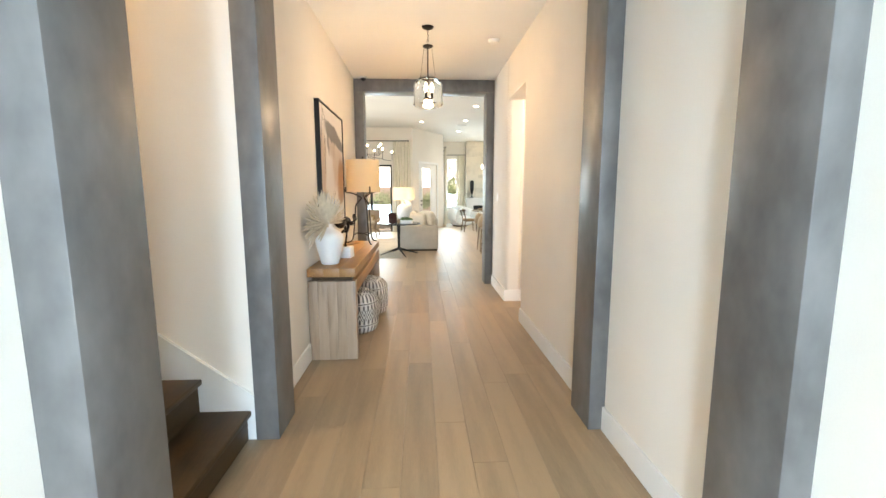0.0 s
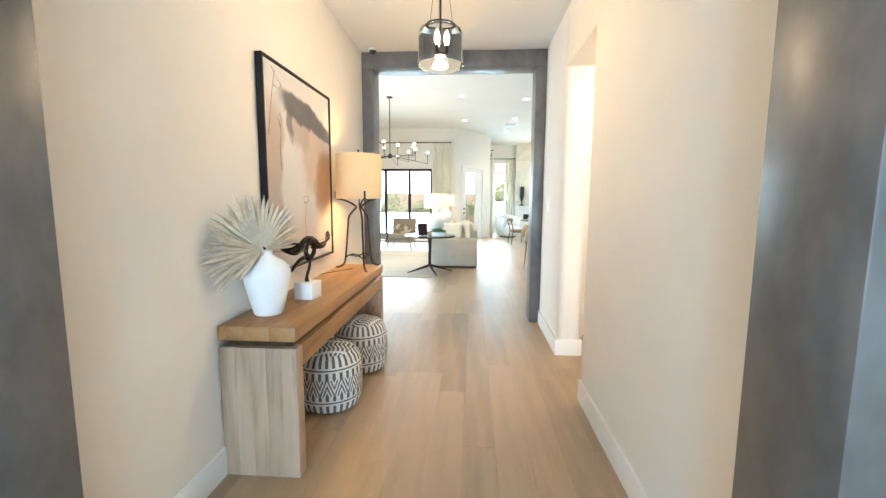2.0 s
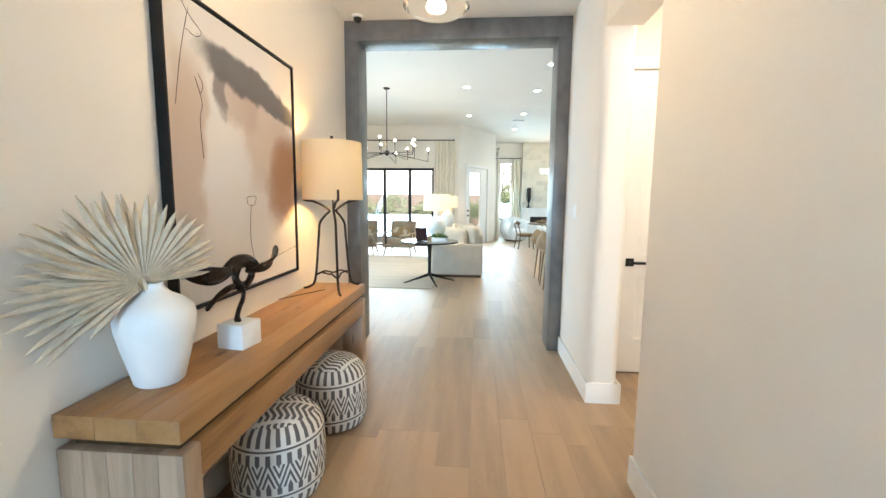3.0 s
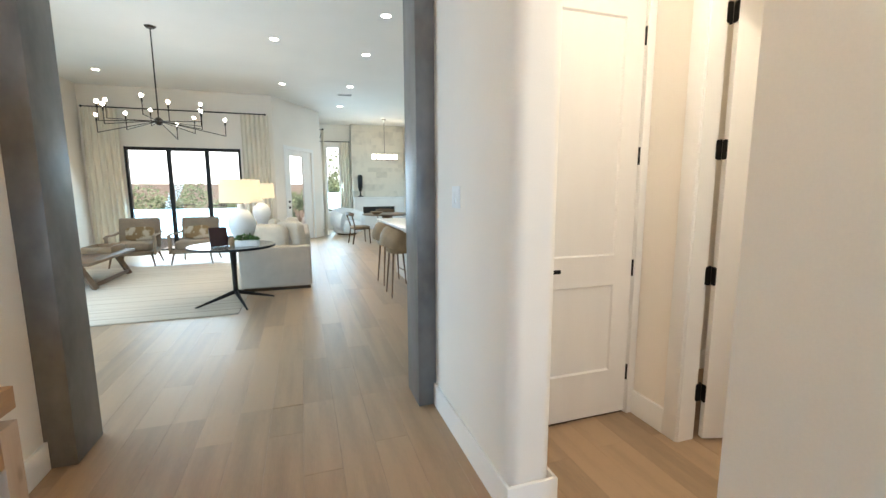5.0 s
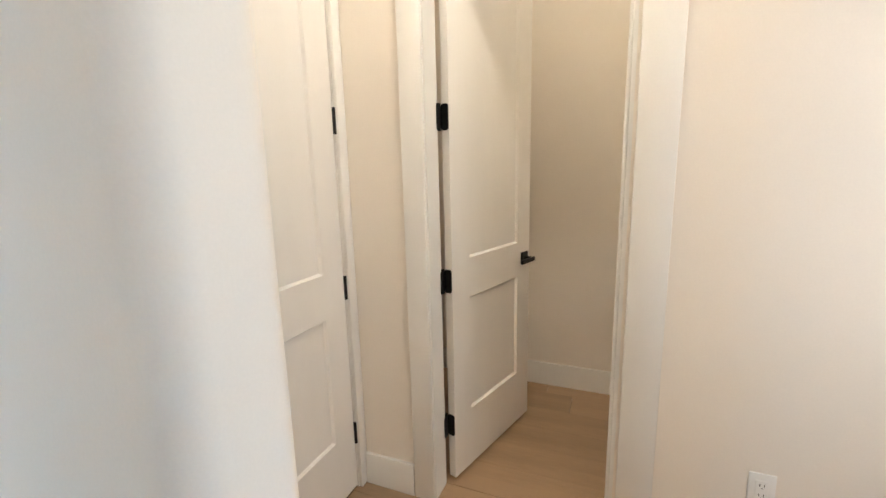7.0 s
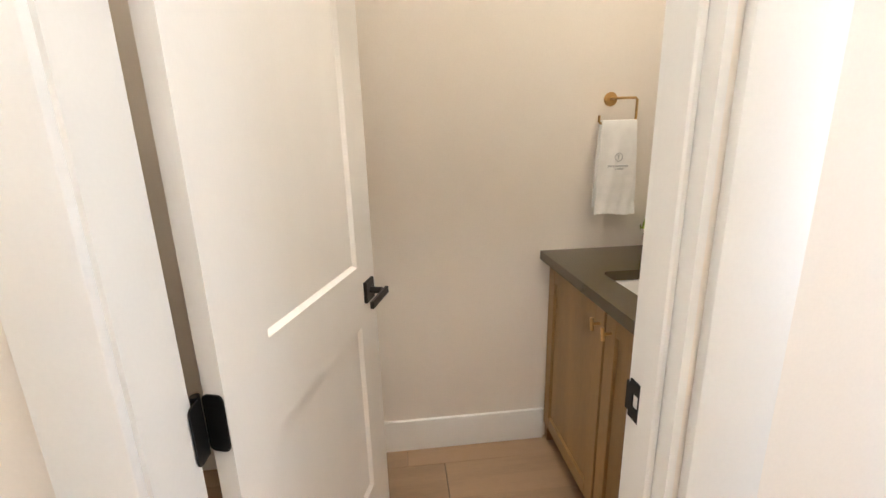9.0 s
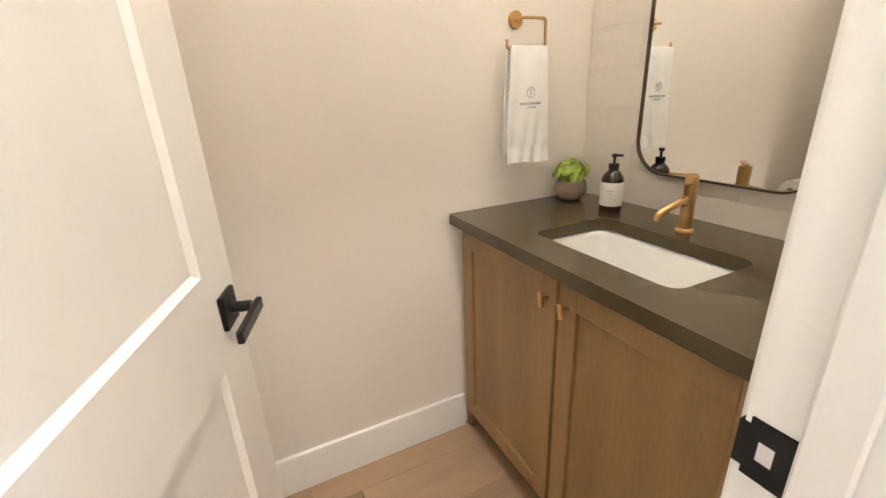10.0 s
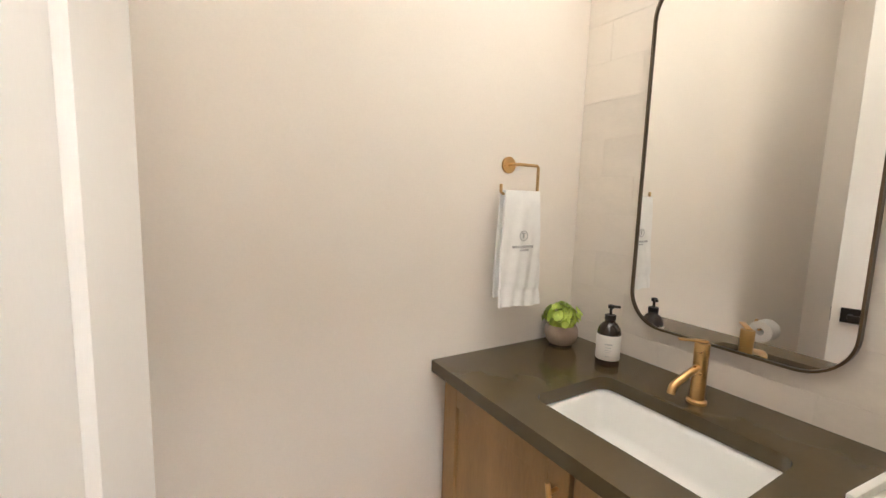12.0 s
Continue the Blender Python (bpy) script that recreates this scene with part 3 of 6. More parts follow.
# ---- hall things ----
# console table
con = thing("console_table", pose(-0.65, 5.125, 0), "chunky acacia wood console table against the hall wall", "console table")
x0, x1, y0, y1 = -0.198, 0.203, -1.015, 1.015
for i in range(3):
    a, b = x0 + (x1 - x0) * i / 3, x0 + (x1 - x0) * (i + 1) / 3
    part("top_board", box(a + 0.0004, b - 0.0004, y0, y1, 0.727, 0.80, 0.0025), CONSOLE, con)
part("spacer", box(x0 + 0.03, x1 - 0.035, y0 + 0.04, y1 - 0.04, 0.690, 0.727), DARKWOOD, con)
part("apron", box(x0 + 0.02, x1, y0 + 0.0865, y1 - 0.0865, 0.575, 0.690, 0.004), CONSOLE, con)
for ya, yb in ((y0 + 0.004, y0 + 0.086), (y1 - 0.086, y1 - 0.004)):
    for i in range(5):
        a, b = x0 + (x1 - x0) * i / 5, x0 + (x1 - x0) * (i + 1) / 5
        part("leg_board", box(a + 0.0003, b - 0.0003, ya, yb, 0.0, 0.690, 0.002), CONSOLEV, con)

# vase with dried fan palm
vase = thing("vase", pose(-0.705, 4.365, 0.80), "matte white ceramic vase with a narrow neck on the console", "vase")
part("body", lathe([(0, 0), (0.070, 0), (0.078, 0.008), (0.093, 0.07), (0.110, 0.14), (0.122, 0.20), (0.124, 0.232), (0.116, 0.264), (0.086, 0.293), (0.053, 0.312), (0.035, 0.328), (0.030, 0.345), (0.032, 0.352), (0.026, 0.352), (0.024, 0.33), (0.0, 0.32)], 48), MATTEVASE, vase)
PALM = material("dried_palm", (0.60, 0.51, 0.385), 0.75, vary=0.10, scale=(22, 22, 22), fine=5, bump=0.1)


def fan_leaf(r, blades, spread, tilt, roll, seed):
    """A pleated fan leaf opening from its stem joint in the x, z plane."""
    rnd = random.Random(seed)
    bm = bmesh.new()
    for i in range(blades):
        a = math.radians(-spread / 2 + spread * (i + 0.5) / blades)
        half = math.radians(spread / blades / 2) * 1.02
        ln = r * (0.80 + 0.2 * math.cos(a * 0.8)) * rnd.uniform(0.93, 1.05)
        droop = rnd.uniform(0.0, 0.05)
        fold = 0.012

        def pt(rad, ang, off):
            return Vector((rad * math.sin(ang), off - droop * (rad / r) ** 2, rad * math.cos(ang)))
        w = [(0.02, 1.0, 0.25), (0.40 * ln, 1.0, 0.9), (0.70 * ln, 0.98, 1.0), (0.86 * ln, 0.62, 0.7), (ln, 0.07, 0.1)]
        sheet([[pt(rad, a - half * k, 0), pt(rad, a, -fold * f), pt(rad, a + half * k, 0)] for rad, k, f in w], 0.0012, bm)
    bm.transform(pose(0, 0, 0, tilt, 0, 0) @ pose(0, 0, 0, 0, roll, 0))
    return bm


palm = thing("dried_palm", pose(-0.705, 4.365, 1.145), "dried pale beige fan palm leaves in the white vase", "dried plant")
part("leaf", moved(fan_leaf(0.285, 33, 225, -8, -20, 3), pose(0.005, -0.045, 0.015, 0, 0, 66)), PALM, palm)
part("leaf", moved(fan_leaf(0.345, 19, 118, 6, -70, 5), pose(-0.045, -0.030, 0.01, 0, 0, 74)), PALM, palm)
part("stem", tube([(0, 0, -0.3), (0, 0, -0.1), (0.0, -0.045, 0.03)], 0.006), PALM, palm)
part("stem", tube([(0.01, 0.01, -0.3), (-0.005, 0.01, -0.1), (-0.025, -0.05, 0.02)], 0.006), PALM, palm)

# bronze sculpture
BRONZE = material("dark_bronze", (0.045, 0.036, 0.03), 0.26, 0.9, vary=0.3, scale=(20, 20, 20), fine=10, bump=0.15)
scu = thing("sculpture", pose(-0.63, 4.74, 0.80, 0, 0, -8), "dark bronze winged sculpture on a white block on the console", "sculpture")
part("base", box(-0.062, 0.062, -0.062, 0.062, 0, 0.108, 0.003), MATTEVASE, scu, "white plaster block")
stem = tube(smooth_path([(0, -0.005, 0.105), (0.0, -0.01, 0.13), (0, 0.006, 0.165), (0, 0.03, 0.20), (0.0, 0.035, 0.235), (0, 0.005, 0.25)]), [0.014] * 6 + [0.010] * 13 + [0.009] * 12, 8)


def blade(p, q, width, curve, thick=0.010, twist=0.0):
    """A curled leaf-like plate from p to q."""
    p, q = Vector(p), Vector(q)
    d = q - p
    side = Vector((math.cos(twist), 0, math.sin(twist)))
    up = d.cross(side).normalized()
    rows = []
    for i in range(9):
        t = i / 8
        wv = width * (math.sin(math.pi * min(1, 0.12 + 0.80 * t)) ** 0.6) * (0.65 + 0.35 * t)
        c = p + d * t + up * curve * math.sin(math.pi * t)
        rows.append([c + side * wv * s + up * (0.35 * wv * s * s) for s in (-1, -0.5, 0, 0.5, 1)])
    return sheet(rows, thick)


figure = joined(stem,
                blade((0, -0.02, 0.335), (0.0, -0.255, 0.36), 0.050, -0.040, 0.014, 1.0),
                blade((0, 0.06, 0.325), (0.0, 0.27, 0.40), 0.036, 0.040, 0.012, 1.0),
                blade((0, 0.07, 0.262), (0, -0.17, 0.205), 0.030, 0.02, 0.014, 0.8),
                tube(smooth_path([(0, -0.05, 0.335), (0, 0.0, 0.365), (0, 0.06, 0.365), (0, 0.11, 0.335)]), [0.02] + [0.03] * 17 + [0.016], 10),
                tube(smooth_path([(0, 0.02, 0.36), (0, -0.01, 0.30), (0, 0.03, 0.25)]), 0.015, 8),
                tube(smooth_path([(0, 0.06, 0.36), (0, 0.095, 0.30), (0, 0.05, 0.25)]), 0.015, 8))
part("figure", figure, BRONZE, scu)

# table lamp on the console
SHADE = bpy.data.materials.new("linen_shade")
SHADE.use_nodes = True
nn, ll = SHADE.node_tree.nodes, SHADE.node_tree.links
b = nn["Principled BSDF"]
b.inputs["Base Color"].default_value = (0.80, 0.69, 0.50, 1)
b.inputs["Roughness"].default_value = 0.9
tr = nn.new("ShaderNodeBsdfTranslucent")
tr.inputs[0].default_value = (0.86, 0.74, 0.50, 1)
ms = nn.new("ShaderNodeMixShader")
ms.inputs[0].default_value = 0.40
weave = nn.new("ShaderNodeTexWave")
weave.inputs["Scale"].default_value = 60
weave.bands_direction = "Z"
weave.inputs["Distortion"].default_value = 3
tcn = nn.new("ShaderNodeTexCoord")
ll.new(tcn.outputs["Object"], weave.inputs[0])
bpn = nn.new("ShaderNodeBump")
bpn.inputs["Strength"].default_value = 0.15
ll.new(weave.outputs[0], bpn.inputs["Height"])
ll.new(bpn.outputs[0], b.inputs["Normal"])
ll.new(b.outputs[0], ms.inputs[1])
ll.new(tr.outputs[0], ms.inputs[2])
ll.new(ms.outputs[0], nn["Material Output"].inputs[0])

lampt = thing("table_lamp", pose(-0.600, 5.892, 0.80), "iron tripod lamp with a lit linen drum shade on the console", "lamp")
for k in range(3):
    a = math.radians(-62 + 120 * k)
    ca, sa = math.cos(a), math.sin(a)
    prof = [(0.217, 0.70), (0.2175, 0.646), (0.205, 0.632), (0.15, 0.624), (0.09, 0.602), (0.035, 0.570), (0.028, 0.555), (0.062, 0.52), (0.098, 0.47), (0.108, 0.38), (0.125, 0.20), (0.138, 0.09), (0.158, 0.035), (0.20, 0.012), (0.228, 0.0085)]
    part("leg", tube(smooth_path([(r * ca, r * sa, z) for r, z in prof], 4), 0.0085, 8), IRON, lampt)
    a2 = a + math.radians(60)
    a3 = a + math.radians(120)
    arc = [(0.136 * ca, 0.136 * sa, 0.10), (0.09 * math.cos(a + 0.35), 0.09 * math.sin(a + 0.35), 0.128), (0.045 * math.cos(a2), 0.045 * math.sin(a2), 0.118), (0.09 * math.cos(a3 - 0.35), 0.09 * math.sin(a3 - 0.35), 0.128), (0.136 * math.cos(a3), 0.136 * math.sin(a3), 0.10)]
    part("stretcher", tube(smooth_path(arc, 4), 0.006, 8), IRON, lampt)
part("shade", lathe([(0.205, 0.634), (0.199, 1.022), (0.1975, 1.022), (0.2035, 0.634), (0.205, 0.634)], 56), SHADE, lampt, "lit linen drum shade")
part("spider", joined(tube([(-0.194, 0, 1.0), (0.194, 0, 1.0)], 0.003, 6), tube([(0, -0.194, 1.0), (0, 0.194, 1.0)], 0.003, 6), tube([(0, 0, 0.57), (0, 0, 1.05)], 0.005, 8), cyl(0.010, 1.045, 1.065, 12)), IRON, lampt)
BULB = glow("lit_bulb", (1.0, 0.78, 0.5), 12)
part("bulb", lathe([(0, 0.74), (0.014, 0.75), (0.014, 0.78), (0.03, 0.81), (0.03, 0.84), (0.015, 0.865), (0, 0.87)], 16), BULB, lampt)
cord = tagged(link("lamp_cord", tube(smooth_path([(-0.66, 5.86, 0.806), (-0.70, 5.80, 0.805), (-0.76, 5.70, 0.805), (-0.845, 5.55, 0.805)]), 0.003, 6), IRON), "thin brown lamp cord lying on the console", "cord")

# framed abstract painting
pic = thing("painting", pose(XL + 0.001, 5.2, 0.955), "large abstract painting in a black floater frame on the wall", "painting")
PW, PH = 0.582, 1.328
for ya, yb, za, zb in ((-PW, -PW + 0.012, 0, PH), (PW - 0.012, PW, 0, PH), (-PW + 0.012, PW - 0.012, 0, 0.012), (-PW + 0.012, PW - 0.012, PH - 0.012, PH)):
    part("frame", box(0, 0.046, ya, yb, za, zb, 0.001, 1), BLACK, pic, "black floater frame")
CANVAS = bpy.data.materials.new("abstract_canvas")
CANVAS.use_nodes = True
nn, ll = CANVAS.node_tree.nodes, CANVAS.node_tree.links
b = nn["Principled BSDF"]
b.inputs["Roughness"].default_value = 0.7
co = nn.new("ShaderNodeTexCoord")
wob = nn.new("ShaderNodeTexNoise")
wob.inputs["Scale"].default_value = 3.5
wob.inputs["Detail"].default_value = 6
ll.new(co.outputs["Object"], wob.inputs["Vector"])
sep = nn.new("ShaderNodeSeparateXYZ")
addv = nn.new("ShaderNodeVectorMath")
addv.operation = "MULTIPLY_ADD"
addv.inputs[1].default_value = (0, 0.34, 0.22)
ll.new(wob.outputs["Color"], addv.inputs[0])
ll.new(co.outputs["Object"], addv.inputs[2])
ll.new(addv.outputs[0], sep.inputs[0])


def blot(cy, cz, ry, rz, slope, hard):
    """How much a soft, leaning patch covers the canvas at a point."""
    def mth(op, p, q=None, r=None):
        k = nn.new("ShaderNodeMath")
        k.operation = op
        for i, v in enumerate((p, q, r)):
            if v is None:
                continue
            if isinstance(v, (int, float)):
                k.inputs[i].default_value = v
            else:
                ll.new(v, k.inputs[i])
        return k.outputs[0]
    dy = mth("SUBTRACT", sep.outputs[1], cy + 0.17)
    dz = mth("SUBTRACT", mth("SUBTRACT", sep.outputs[2], cz + 0.11), mth("MULTIPLY", dy, slope))
    d = mth("ADD", mth("POWER", mth("ABSOLUTE", mth("DIVIDE", dy, ry)), 2.6), mth("POWER", mth("ABSOLUTE", mth("DIVIDE", dz, rz)), 2.6))
    k = nn.new("ShaderNodeMapRange")
    k.interpolation_type = "SMOOTHSTEP"
    k.inputs["From Min"].default_value, k.inputs["From Max"].default_value = 1 + hard, 1 - hard
    k.clamp = True
    ll.new(d, k.inputs[0])
    return k.outputs[0]


last = None
for colour, amount, args in (((0.66, 0.62, 0.60), None, None), ((0.46, 0.33, 0.25), 0.75, (-0.47, 0.72, 0.14, 0.36, 0, 0.9)), ((0.55, 0.43, 0.36), 0.8, (0.20, 0.80, 0.30, 0.26, -0.2, 0.9)),
                             ((0.36, 0.19, 0.10), 0.9, (0.42, 0.58, 0.20, 0.24, 0.3, 0.85)), ((0.70, 0.67, 0.66), 0.8, (-0.16, 0.62, 0.17, 0.34, 0, 0.8)), ((0.40, 0.30, 0.25), 0.6, (-0.05, 0.95, 0.2, 0.1, -0.2, 0.8)),
                             ((0.11, 0.105, 0.11), 0.92, (0.16, 1.06, 0.50, 0.085, -0.12, 0.45)), ((0.13, 0.12, 0.12), 0.7, (-0.18, 0.98, 0.07, 0.12, 0.0, 0.6))):
    if args is None:
        rgb = nn.new("ShaderNodeRGB")
        rgb.outputs[0].default_value = (*colour, 1)
        last = rgb.outputs[0]
        continue
    mixn = nn.new("ShaderNodeMix")
    mixn.data_type = "RGBA"
    sc = nn.new("ShaderNodeMath")
    sc.operation = "MULTIPLY"
    sc.inputs[1].default_value = amount
    ll.new(blot(*args), sc.inputs[0])
    ll.new(sc.outputs[0], mixn.inputs[0])
    ll.new(last, mixn.inputs[6])
    mixn.inputs[7].default_value = (*colour, 1)
    last = mixn.outputs[2]
ll.new(last, b.inputs["Base Color"])
part("canvas", box(0.004, 0.036, -PW + 0.018, PW - 0.018, 0.018, PH - 0.018, 0.002, 1), CANVAS, pic, "canvas in white, tan and charcoal")
INK = material("charcoal_line", (0.06, 0.05, 0.05), 0.9)
for pts in ([(-0.52, 0.86), (-0.47, 1.08), (-0.41, 1.27)], [(-0.46, 1.29), (-0.40, 1.24), (-0.33, 1.20), (-0.37, 1.17), (-0.43, 1.18)], [(-0.37, 1.02), (-0.34, 0.98), (-0.36, 0.94), (-0.39, 1.0), (-0.35, 0.90), (-0.37, 0.82), (-0.36, 0.66)],
            [(-0.02, 0.49), (0.07, 0.495), (0.05, 0.45), (-0.01, 0.452), (-0.02, 0.49)], [(0.02, 0.45), (0.0, 0.30), (0.03, 0.16), (0.10, 0.10)], [(-0.55, 0.15), (-0.2, 0.125), (0.2, 0.13), (0.56, 0.17)]):
    part("drawn_line", tube(smooth_path([(0.0365, y, z) for y, z in pts], 5), 0.0014, 5), INK, pic)

# patterned poufs
POUF = bpy.data.materials.new("tribal_weave")
POUF.use_nodes = True
nn, ll = POUF.node_tree.nodes, POUF.node_tree.links
b = nn["Principled BSDF"]
b.inputs["Roughness"].default_value = 0.95
co = nn.new("ShaderNodeTexCoord")
sp = nn.new("ShaderNodeSeparateXYZ")
ll.new(co.outputs["Object"], sp.inputs[0])


def M(op, p, q=0.0, r=0.0):
    k = nn.new("ShaderNodeMath")
    k.operation = op
    for i, v in enumerate((p, q, r)):
        if isinstance(v, (int, float)):
            k.inputs[i].default_value = v
        else:
            ll.new(v, k.inputs[i])
    return k.outputs[0]


theta = M("DIVIDE", M("ARCTAN2", sp.outputs[1], sp.outputs[0]), 2 * math.pi)
zz = sp.outputs[2]
rad = M("SQRT", M("ADD", M("MULTIPLY", sp.outputs[0], sp.outputs[0]), M("MULTIPLY", sp.outputs[1], sp.outputs[1])))
stripes = M("GREATER_THAN", M("PINGPONG", M("MULTIPLY", theta, 30), 0.5), 0.23)
zig = M("PINGPONG", M("MULTIPLY", theta, 15), 0.5)
zigs = M("GREATER_THAN", M("PINGPONG", M("MULTIPLY", M("ADD", M("MULTIPLY", zig, 0.24), zz), 19), 0.5), 0.25)
in_mid = M("MULTIPLY", M("GREATER_THAN", zz, 0.142), M("LESS_THAN", zz, 0.252))
side = M("ADD", M("MULTIPLY", in_mid, zigs), M("MULTIPLY", M("SUBTRACT", 1.0, in_mid), stripes))


def band(lo, hi):
    return M("MULTIPLY", M("GREATER_THAN", zz, lo), M("LESS_THAN", zz, hi))


white_line = M("MINIMUM", 1.0, M("ADD", M("ADD", band(0.075, 0.088), band(0.098, 0.108)), M("ADD", band(0.298, 0.309), band(0.319, 0.33))))
dark_line = M("ADD", band(0.088, 0.098), band(0.309, 0.319))
side = M("MULTIPLY", M("MAXIMUM", side, white_line), M("SUBTRACT", 1.0, dark_line))
# top: strips with dashes
uu, vv = sp.outputs[0], sp.outputs[1]
dash = M("GREATER_THAN", M("PINGPONG", M("MULTIPLY", M("ADD", uu, M("MULTIPLY", M("PINGPONG", M("MULTIPLY", vv, 9), 0.5), 0.05)), 34), 0.5), 0.29)
rows_ = M("LESS_THAN", M("PINGPONG", M("MULTIPLY", vv, 7.0), 0.5), 0.07)
topp = M("MAXIMUM", dash, rows_)
is_top = M("MULTIPLY", M("GREATER_THAN", zz, 0.36), M("LESS_THAN", rad, 0.175))
pat = M("ADD", M("MULTIPLY", is_top, topp), M("MULTIPLY", M("SUBTRACT", 1.0, is_top), side))
nz = nn.new("ShaderNodeTexNoise")
nz.inputs["Scale"].default_value = 220
ll.new(co.outputs["Object"], nz.inputs["Vector"])
mixn = nn.new("ShaderNodeMix")
mixn.data_type = "RGBA"
ll.new(pat, mixn.inputs[0])
mixn.inputs[6].default_value = (0.125, 0.108, 0.10, 1)
mixn.inputs[7].default_value = (0.66, 0.62, 0.56, 1)
ll.new(mixn.outputs[2], b.inputs["Base Color"])
bpn = nn.new("ShaderNodeBump")
bpn.inputs["Strength"].default_value = 0.5
bpn.inputs["Distance"].default_value = 0.004
ll.new(M("ADD", M("MULTIPLY", pat, 0.6), nz.outputs[0]), bpn.inputs["Height"])
ll.new(bpn.outputs[0], b.inputs["Normal"])
pouf = thing("pouf", pose(-0.567, 4.93, 0, 0, 0, 20), "round black and cream woven pouf under the console", "pouf", "poufs under the console")
part("body", lathe([(0, 0), (0.17, 0.002), (0.20, 0.018), (0.217, 0.06), (0.225, 0.14), (0.225, 0.24), (0.218, 0.32), (0.203, 0.368), (0.168, 0.408), (0.10, 0.435), (0.0, 0.445)], 64), POUF, pouf)
part("seam", tube([(0.2185 * math.cos(i * math.pi / 24), 0.2185 * math.sin(i * math.pi / 24), 0.314) for i in range(48)], 0.004, 6, True), POUF, pouf)
copy_thing(pouf, pose(-0.522, 5.575, 0, 0, 0, 75))

# glass pendant
CLEAR = glass("pendant_glass", (0.98, 0.98, 0.97))
CLEAR.node_tree.nodes["Principled BSDF"].inputs["IOR"].default_value = 1.06
pend = thing("pendant_lamp", pose(0.193, 5.06, HC), "clear glass jar pendant with a bronze frame hanging in the hall", "pendant lamp")
part("canopy", lathe([(0, -0.028), (0.02, -0.028), (0.05, -0.014), (0.062, 0), (0, 0)], 28), IRON, pend)
for i in range(6):
    zc = -0.04 - i * 0.023
    ring = [(0.007 * math.cos(k * math.pi / 5), 0, zc + 0.014 * math.sin(k * math.pi / 5)) for k in range(10)]
    part("chain_link", moved(tube(ring, 0.0022, 5, True), pose(0, 0, 0, 0, 0, 90 * (i % 2))), IRON, pend)
part("crown", lathe([(0, -0.20), (0.03, -0.20), (0.052, -0.188), (0.052, -0.18), (0.02, -0.172), (0, -0.168)], 28), IRON, pend)
part("stem", cyl(0.006, -0.62, -0.19, 10), IRON, pend)
for k in range(3):
    a = 2 * math.pi * k / 3 + 0.5
    part("cable", tube([(0.045 * math.cos(a), 0.045 * math.sin(a), -0.19), (0.092 * math.cos(a), 0.092 * math.sin(a), -0.505)], 0.0016, 6), IRON, pend)
part("ring", tube([(0.095 * math.cos(i * math.pi / 20), 0.095 * math.sin(i * math.pi / 20), -0.505) for i in range(40)], 0.006, 8, True), IRON, pend)
jar = lathe([(0.094, -0.505), (0.10, -0.512), (0.132, -0.53), (0.146, -0.56), (0.146, -0.70), (0.149, -0.73), (0.152, -0.752), (0.12, -0.776), (0.06, -0.783), (0.0, -0.784), (0.0, -0.781), (0.06, -0.78), (0.118, -0.772), (0.149, -0.751), (0.146, -0.73), (0.143, -0.70), (0.143, -0.56), (0.13, -0.533), (0.098, -0.515), (0.091, -0.507), (0.094, -0.505)], 56)
gj = part("jar", jar, CLEAR, pend, "clear glass jar shade")
gj.visible_shadow = False
part("bulb_plate", lathe([(0, -0.70), (0.036, -0.70), (0.04, -0.692), (0.036, -0.685), (0, -0.685)], 28), IRON, pend)
for k in range(3):
    a = 2 * math.pi * k / 3
    m = pose(0.036 * math.cos(a), 0.036 * math.sin(a), 0)
    c = part("candle", cyl(0.010, -0.69, -0.635, 12, m), IRON, pend)
    part("bulb", lathe([(0, -0.635), (0.008, -0.632), (0.016, -0.60), (0.016, -0.585), (0.008, -0.555), (0, -0.54)], 14, m), glow("candle_bulb", (1.0, 0.86, 0.66), 9), c)

# small ceiling and wall fittings
sm = thing("smoke_detector", pose(0.916, 5.40, HC), "round white smoke detector on the hall ceiling", "smoke detector")
part("body", lathe([(0, -0.034), (0.04, -0.034), (0.052, -0.026), (0.056, -0.012), (0.064, -0.010), (0.066, 0), (0, 0)], 32), PLASTIC, sm)
dome = thing("security_camera", pose(-0.70, 6.93, HC), "small black and white dome camera under the ceiling", "camera")
part("base", lathe([(0, -0.022), (0.045, -0.022), (0.05, -0.016), (0.05, 0), (0, 0)], 28), PLASTIC, dome, "white base")
part("dome", lathe([(0, -0.062), (0.018, -0.058), (0.032, -0.044), (0.036, -0.022), (0, -0.022)], 28), BLACK, dome, "black glossy dome")
sw = thing("light_switch", pose(XR, 6.65, 1.360), "white double rocker light switch on the hall wall", "switch")
part("plate", box(-0.005, 0, -0.058, 0.058, -0.058, 0.058, 0.002), PLASTIC, sw)
for y in (-0.023, 0.023):
    part("rocker", moved(box(-0.0045, 0.0, -0.016, 0.016, -0.033, 0.033, 0.001, 1), pose(-0.004, y, 0, 0, 4, 0)), PLASTIC, sw)
ou = thing("power_outlet", pose(PX0, 5.074, 0.385), "white duplex power outlet low on the passage wall", "outlet")
part("plate", box(-0.005, 0, -0.036, 0.036, -0.058, 0.058, 0.002), PLASTIC, ou)
part("socket", box(-0.007, -0.004, -0.017, 0.017, -0.034, 0.034, 0.001, 1), PLASTIC, ou)
